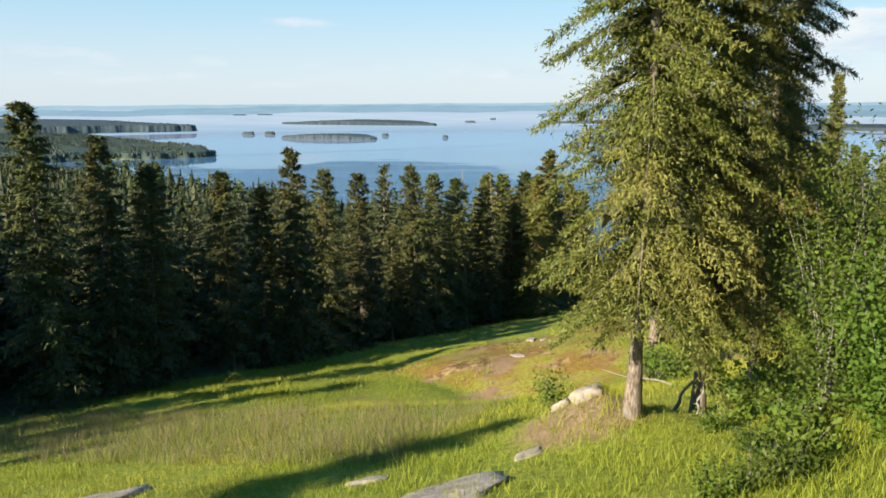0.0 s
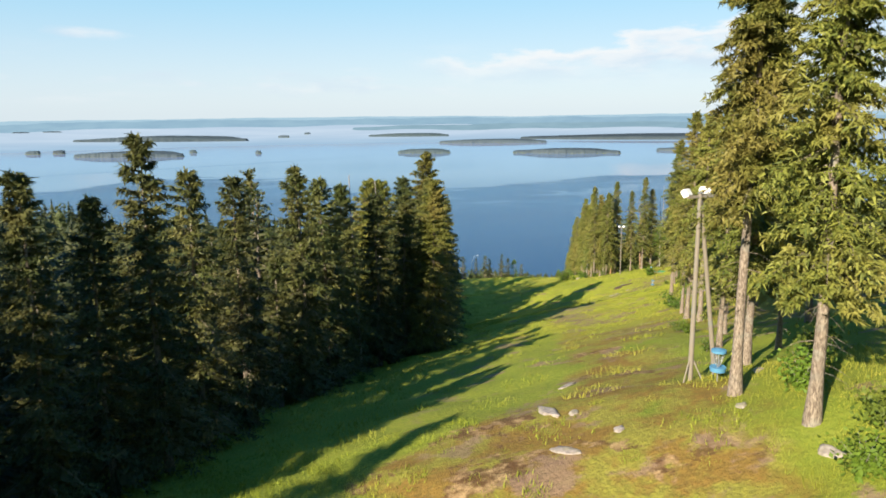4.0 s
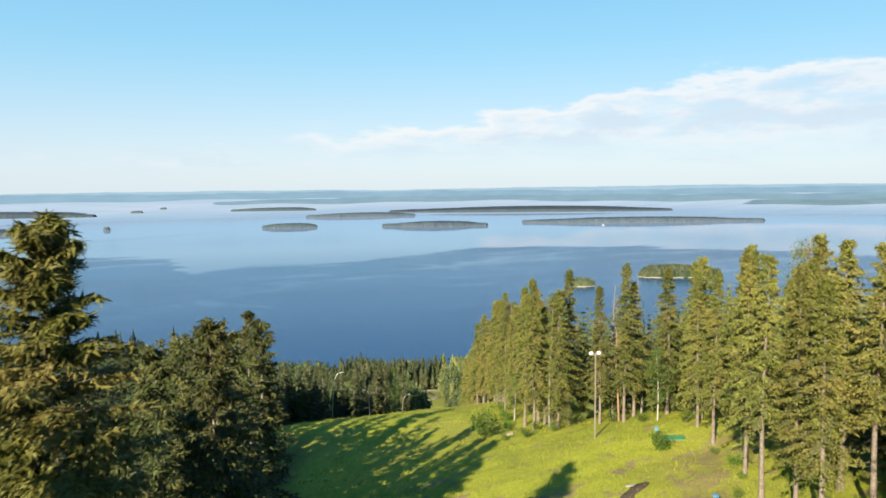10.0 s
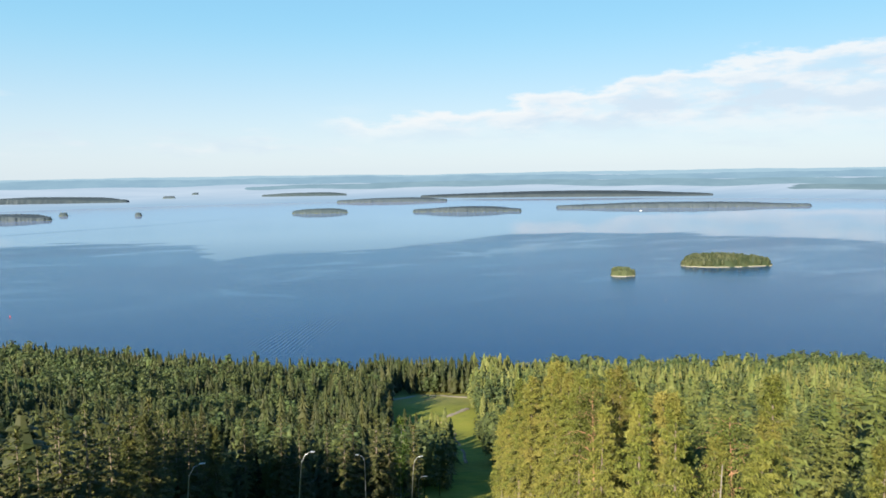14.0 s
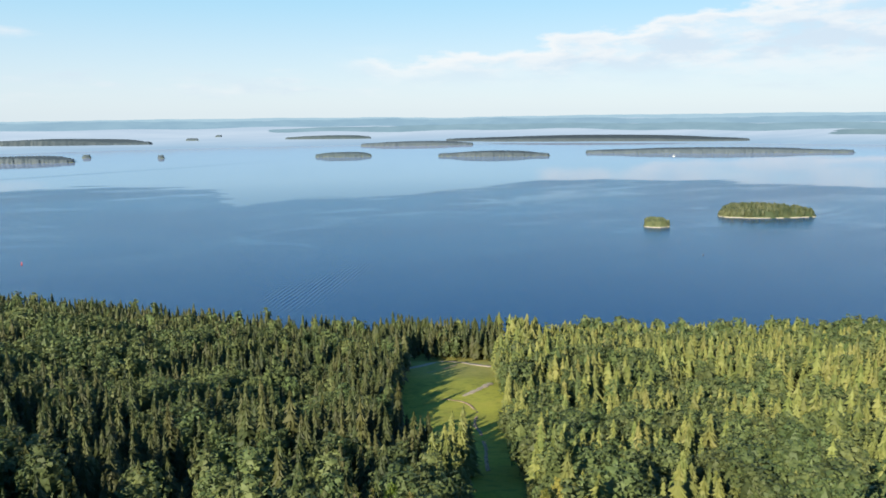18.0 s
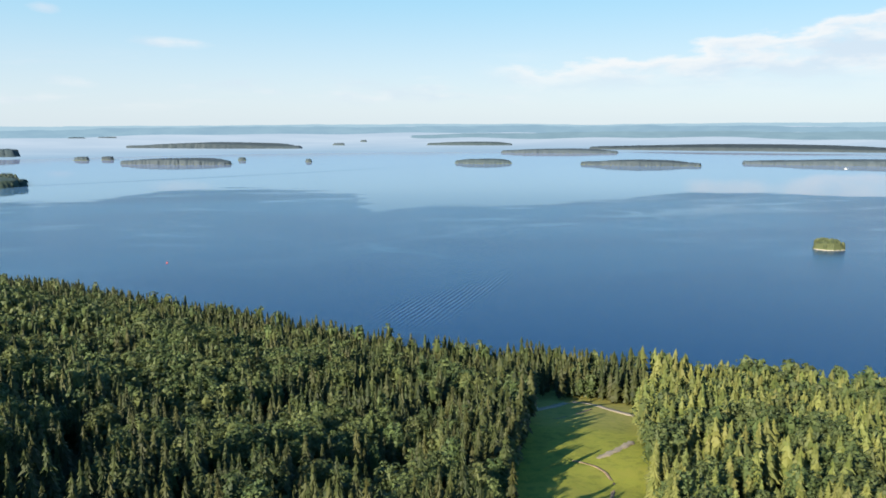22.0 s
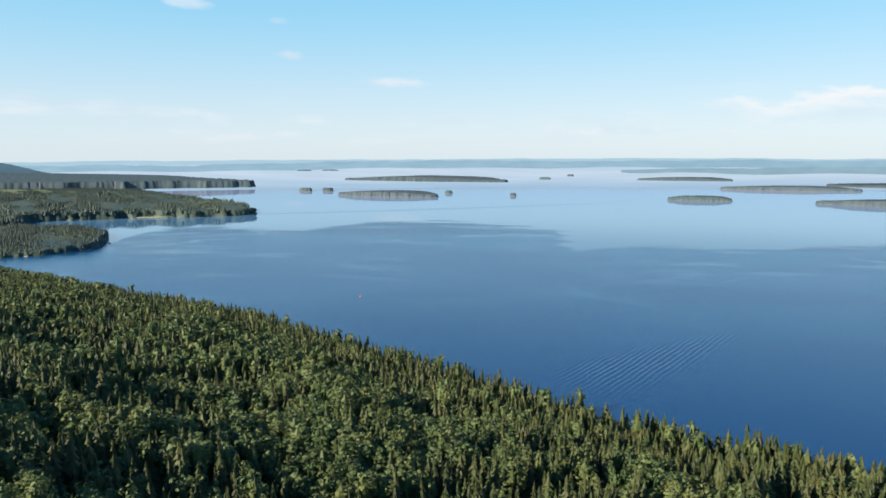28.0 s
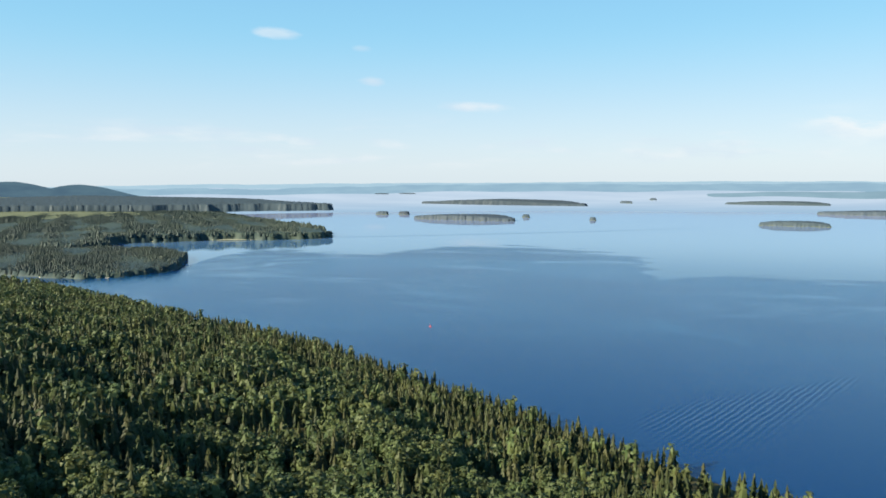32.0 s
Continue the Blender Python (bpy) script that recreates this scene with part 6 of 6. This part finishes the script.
strip("trail", "dark peaty scrape in the grass", "trail", [(61.5, 146), (65, 147.3), (69.5, 149.6)], 1.3, PEAT, 0.10, 0.4)

shed = tagged(empty("shed", 316, 727, radians(25)), "small weathered wooden shed by the lake shore", "shed")
part("wall", box(bmesh.new(), (6, 4, 3.4), Matrix.Translation((0, 0, 1.3)), 0.03), WOOD, shed)
for s_ in (1, -1):
    part("roof", box(bmesh.new(), (6.8, 2.7, 0.14), Matrix.Translation((0, s_ * 1.15, 3.55)) @ Matrix.Rotation(radians(-28 * s_), 4, "X"), 0.02), DARK, shed, "dark felt roof slope")
part("door", box(bmesh.new(), (1.0, 0.08, 2.0), Matrix.Translation((0.6, -2.02, 1.0)), 0.01), DEAD, shed)
for x, y in ((221, 684), (223, 686)):
    post = tagged(empty("marker_post", x, y), "white marker post beside the gravel road", "post", "marker posts")
    part("post", tube(bmesh.new(), (0, 0, -0.2), (0, 0, 1.5), 0.22, 0.20, 10), WHITE, post)
    part("cap", tube(bmesh.new(), (0, 0, 1.5), (0, 0, 1.62), 0.22, 0.08, 10), WHITE, post)


# ---- on the lake ----
def buoy(x, y, mat, label):
    root = tagged(empty("buoy", x, y, 0, 0.0), label, "buoy", "buoys")
    part("float", tube(bmesh.new(), (0, 0, -0.5), (0, 0, 1.0), 1.3, 1.1, 14), mat, root)
    part("mast", tube(bmesh.new(), (0, 0, 1.0), (0, 0, 3.6), 0.35, 0.2, 10), mat, root)


buoy(-155, 1420, RED, "red lateral buoy on the open lake")
buoy(815, 1077, DARK, "dark mooring buoy on the open lake")


def boat(x, y, z, scale, turn, label):
    root = empty("boat", x, y, turn, z)
    bm = bmesh.new()
    sec = ((-3.2, 1.1, 0.9), (-1.0, 1.25, 0.95), (1.4, 1.0, 1.05), (3.6, 0.06, 1.35))
    rows = [[bm.verts.new((px * scale, sy * wd * scale * k, zz * scale)) for sy, k, zz in ((-1, 1, h), (-1, 0.75, -0.1), (1, 0.75, -0.1), (1, 1, h))] for px, wd, h in sec]
    for a, b in zip(rows, rows[1:]):
        for i in range(3):
            bm.faces.new((a[i], a[i + 1], b[i + 1], b[i]))
        bm.faces.new((a[3], a[0], b[0], b[3]))
    bm.faces.new(rows[0])
    bm.faces.new(rows[-1][::-1])
    part("hull", bm, WHITE, root)
    part("cabin", box(bmesh.new(), (2.4 * scale, 1.5 * scale, 1.3 * scale), Matrix.Translation((-0.3 * scale, 0, 1.5 * scale)), 0.2 * scale), WHITE, root)
    part("windscreen", box(bmesh.new(), (0.1 * scale, 1.3 * scale, 0.6 * scale), Matrix.Translation((0.95 * scale, 0, 1.75 * scale)), 0.02), DARK, root)
    return tagged(root, label, "boat")


bx, by, bz = far_np(np.array([2265.0]), np.array([3020.0]), np.array([0.0]))
boat(float(bx[0]), float(by[0]), float(bz[0]), 1.5, radians(-30), "white motor boat on the calm lake")
boat(-955, 2041, 0.0, 1.4, radians(10), "small pale boat off the wooded headland")


# ---- bushes, herbs and grass ----
def bush_kit(seed, H, R, n, leaf, mat, stems=9):
    rng = np.random.default_rng(seed)
    a = rng.uniform(0, 6.28, stems)
    tip = np.stack([np.cos(a) * R * rng.uniform(0.2, 0.8, stems), np.sin(a) * R * rng.uniform(0.2, 0.8, stems), H * rng.uniform(0.6, 0.97, stems)], -1)
    k = np.linspace(0, 1, 4)
    p = tip[:, None] * k[None, :, None] * np.stack([k ** 0.5, k ** 0.5, 0 * k + 1], -1)[None]
    v, f = tubes(p, 0.012 * H ** 0.5 * (1.1 - np.tile(k, (stems, 1))), 4)
    stem = mesh_of("stem", v, [(f, 0)], [DEAD])
    i = rng.integers(0, stems, n)
    u = rng.uniform(0.18, 1.06, n)[:, None]
    base = tip[i] * u * np.concatenate([u ** 0.5, u ** 0.5, u ** 0], 1) + rng.normal(0, 1, (n, 3)) * np.array([R * 0.22, R * 0.22, H * 0.07])
    base[:, 2] = np.maximum(base[:, 2], 0.03)
    d = norm(rng.normal(0, 1, (n, 3)) + np.array([0, 0, -0.15]))
    v, f = diamonds(base, d, leaf * rng.uniform(0.7, 1.4, n), 0.33 * leaf * rng.uniform(0.8, 1.2, n), rng, (0.2, 0.1, 0.9))
    return H, stem, mesh_of("leafage", v, [(f, 0)], [mat])


FRESH = material("rowan_leaves", foliage((0.070, 0.125, 0.012), (0.140, 0.215, 0.022), (0.125, 0.180, 0.020), 0.8, 0.35))
WILLOW = bush_kit(1, 4.6, 1.7, 9000, 0.075, LEAVES, 14)
ROWAN = bush_kit(2, 3.0, 1.3, 5200, 0.095, FRESH, 9)
LOW = [bush_kit(3, 1.0, 0.8, 520, 0.13, FRESH, 8), bush_kit(4, 1.1, 0.9, 520, 0.12, LEAVES, 8)]


def bush(kit, x, y, h, label, group="bushes at the forest edge"):
    H, stem, leafage = kit
    root = empty("bush", x, y, rnd.uniform(0, 6.28))
    root.scale = (h / H,) * 3
    child("stem", stem, root)
    tagged(child("leafage", leafage, root), kind="stuff")
    return tagged(root, label, "bush", group)


bush(WILLOW, 7.2, 12.8, 4.8, "tall leafy willow bush under the spruces")
bush(WILLOW, 8.6, 13.9, 5.6, "tall leafy willow bush under the spruces")
bush(WILLOW, 9.6, 11.6, 5.0, "tall leafy willow bush under the spruces")
bush(ROWAN, 7.0, 10.4, 3.0, "bright green rowan sapling in the sun")
bush(ROWAN, 7.9, 9.3, 2.6, "bright green rowan sapling in the sun")
for x, y, h in ((3.4, 8.4, 0.5), (4.0, 8.6, 0.6), (4.6, 8.9, 0.7), (5.2, 9.6, 0.8), (4.9, 10.6, 0.6), (5.8, 11.2, 0.9), (6.3, 12.1, 0.8), (6.0, 13.6, 0.9), (5.0, 12.6, 0.5), (7.6, 15.4, 1.2), (3.1, 19.5, 1.0), (6.9, 17.6, 1.2), (8.2, 24.0, 1.4), (9.0, 29.0, 1.5),
                (9.9, 32.8, 1.3), (11.9, 34.0, 1.6), (12.8, 38.6, 1.5), (13.6, 33.0, 2.0), (15.0, 40.5, 1.6), (11.4, 29.8, 1.8), (-12.5, 40.5, 0.8), (-8.4, 55.6, 0.9), (1.6, 74.6, 0.9)):
    bush(rnd.choice(LOW), x, y, h, "low leafy shrub in the grass")
for s in np.arange(54, 250, 5.5):
    l, r = run_edges(s)
    x, y = to_xy(s + rnd.uniform(-2, 2), r - rnd.uniform(-1.5, 1.2))
    bush(rnd.choice(LOW), x, y, rnd.uniform(0.7, 1.8), "low leafy shrub in the grass")
for x, y, h in ((76.5, 156.0, 2.0), (78.0, 158.5, 1.6), (71.5, 190.0, 3.0), (74.5, 196.0, 3.6), (77.5, 203.0, 3.2), (73.5, 181.0, 1.5), (71.0, 183.0, 1.2)):
    bush(rnd.choice(LOW), x, y, h, "dense green bush at the forest edge")


def blades(name, label, mat, n, s0, s1, q0, q1, h0, h1, wide, seed, keep=None):
    rng = np.random.default_rng(seed)
    s = s0 + (s1 - s0) * rng.uniform(0, 1, n) ** 1.5
    q = rng.uniform(q0, q1, n)
    x, y = to_xy(s, q)
    x, y = x + rng.normal(0, 0.1, n), y + rng.normal(0, 0.1, n)
    l, r = run_edges(s)
    clump = np.sin(x * 1.7 + np.sin(y * 1.1) * 2) * np.sin(y * 1.5 + 1) + 0.6 * np.sin(x * 0.45 + 2) * np.sin(y * 0.5)
    ok = (q > l - 4) & (q < r + 7) & (clump > rng.uniform(-1.4, 0.5, n))
    if keep is not None:
        ok &= keep(x, y, s, q)
    x, y, clump = x[ok], y[ok], clump[ok]
    n = len(x)
    z = ground_np(x, y) - 0.03
    a = rng.uniform(0, 6.28, n)
    h = rng.uniform(h0, h1, n) * (1 + 0.25 * clump)
    wd = wide * rng.uniform(0.7, 1.4, n)
    bend = h * rng.uniform(0.1, 0.7, n)
    b = rng.uniform(0, 6.28, n)
    v = np.stack([np.stack([x - np.cos(a) * wd, y - np.sin(a) * wd, z], -1), np.stack([x + np.cos(a) * wd, y + np.sin(a) * wd, z], -1),
                  np.stack([x + np.cos(b) * bend, y + np.sin(b) * bend, z + h], -1)], 1).reshape(-1, 3)
    return tagged(new(name, mesh_of(name, v, [(np.arange(n * 3).reshape(-1, 3), 0)], [mat])), label, "grass", kind="stuff")


blades("grass", "tall summer grass on the upper run", GRASS, 330000, 3, 46, -31, 6, 0.08, 0.26, 0.0075, 1, lambda x, y, s, q: (np.minimum(0.82 * (s - 31) + 0.57 * (q + 7.5), q + np.interp(s, (38, 51), (19.5, 9.8))) < 0.6 * np.sin(x * 1.3)) | (s < 13.5) | (q > -4.0 + np.sin(x * 1.1)) | (np.sin(x * 1.9) * np.sin(y * 1.6) > 0.75))
blades("grass", "summer grass down the run", GRASS, 90000, 28, 130, -31, 18, 0.12, 0.32, 0.022, 2, lambda x, y, s, q: ((q < -20) | (s > 80) | (np.sin(x * 0.9) * np.sin(y * 0.7) > 0.35)) & ((s < 86) | (np.abs(q - np.interp(s, (88, 101, 112, 142), (-6, -7.3, -6.6, 1.5))) > 1.6 + np.sin(s * 0.9) * np.sin(q * 1.3))))
blades("grass", "long grass on the knoll", GRASS, 100000, 125, 300, -55, 24, 0.15, 0.42, 0.032, 3, lambda x, y, s, q: (np.abs(q - 0.4 - 0.523 * (s - 135.5)) > 1.8 + 1.5 * np.sin(s * 0.9) * np.sin(q * 1.3 + 1)) | (s > 176))
blades("grass", "flowering grass stalks, dry and purplish", STALKS, 30000, 12, 34, -30, -6, 0.40, 0.75, 0.005, 4, lambda x, y, s, q: np.abs(s - 18.5 + 0.12 * (q + 20)) < 4.5)
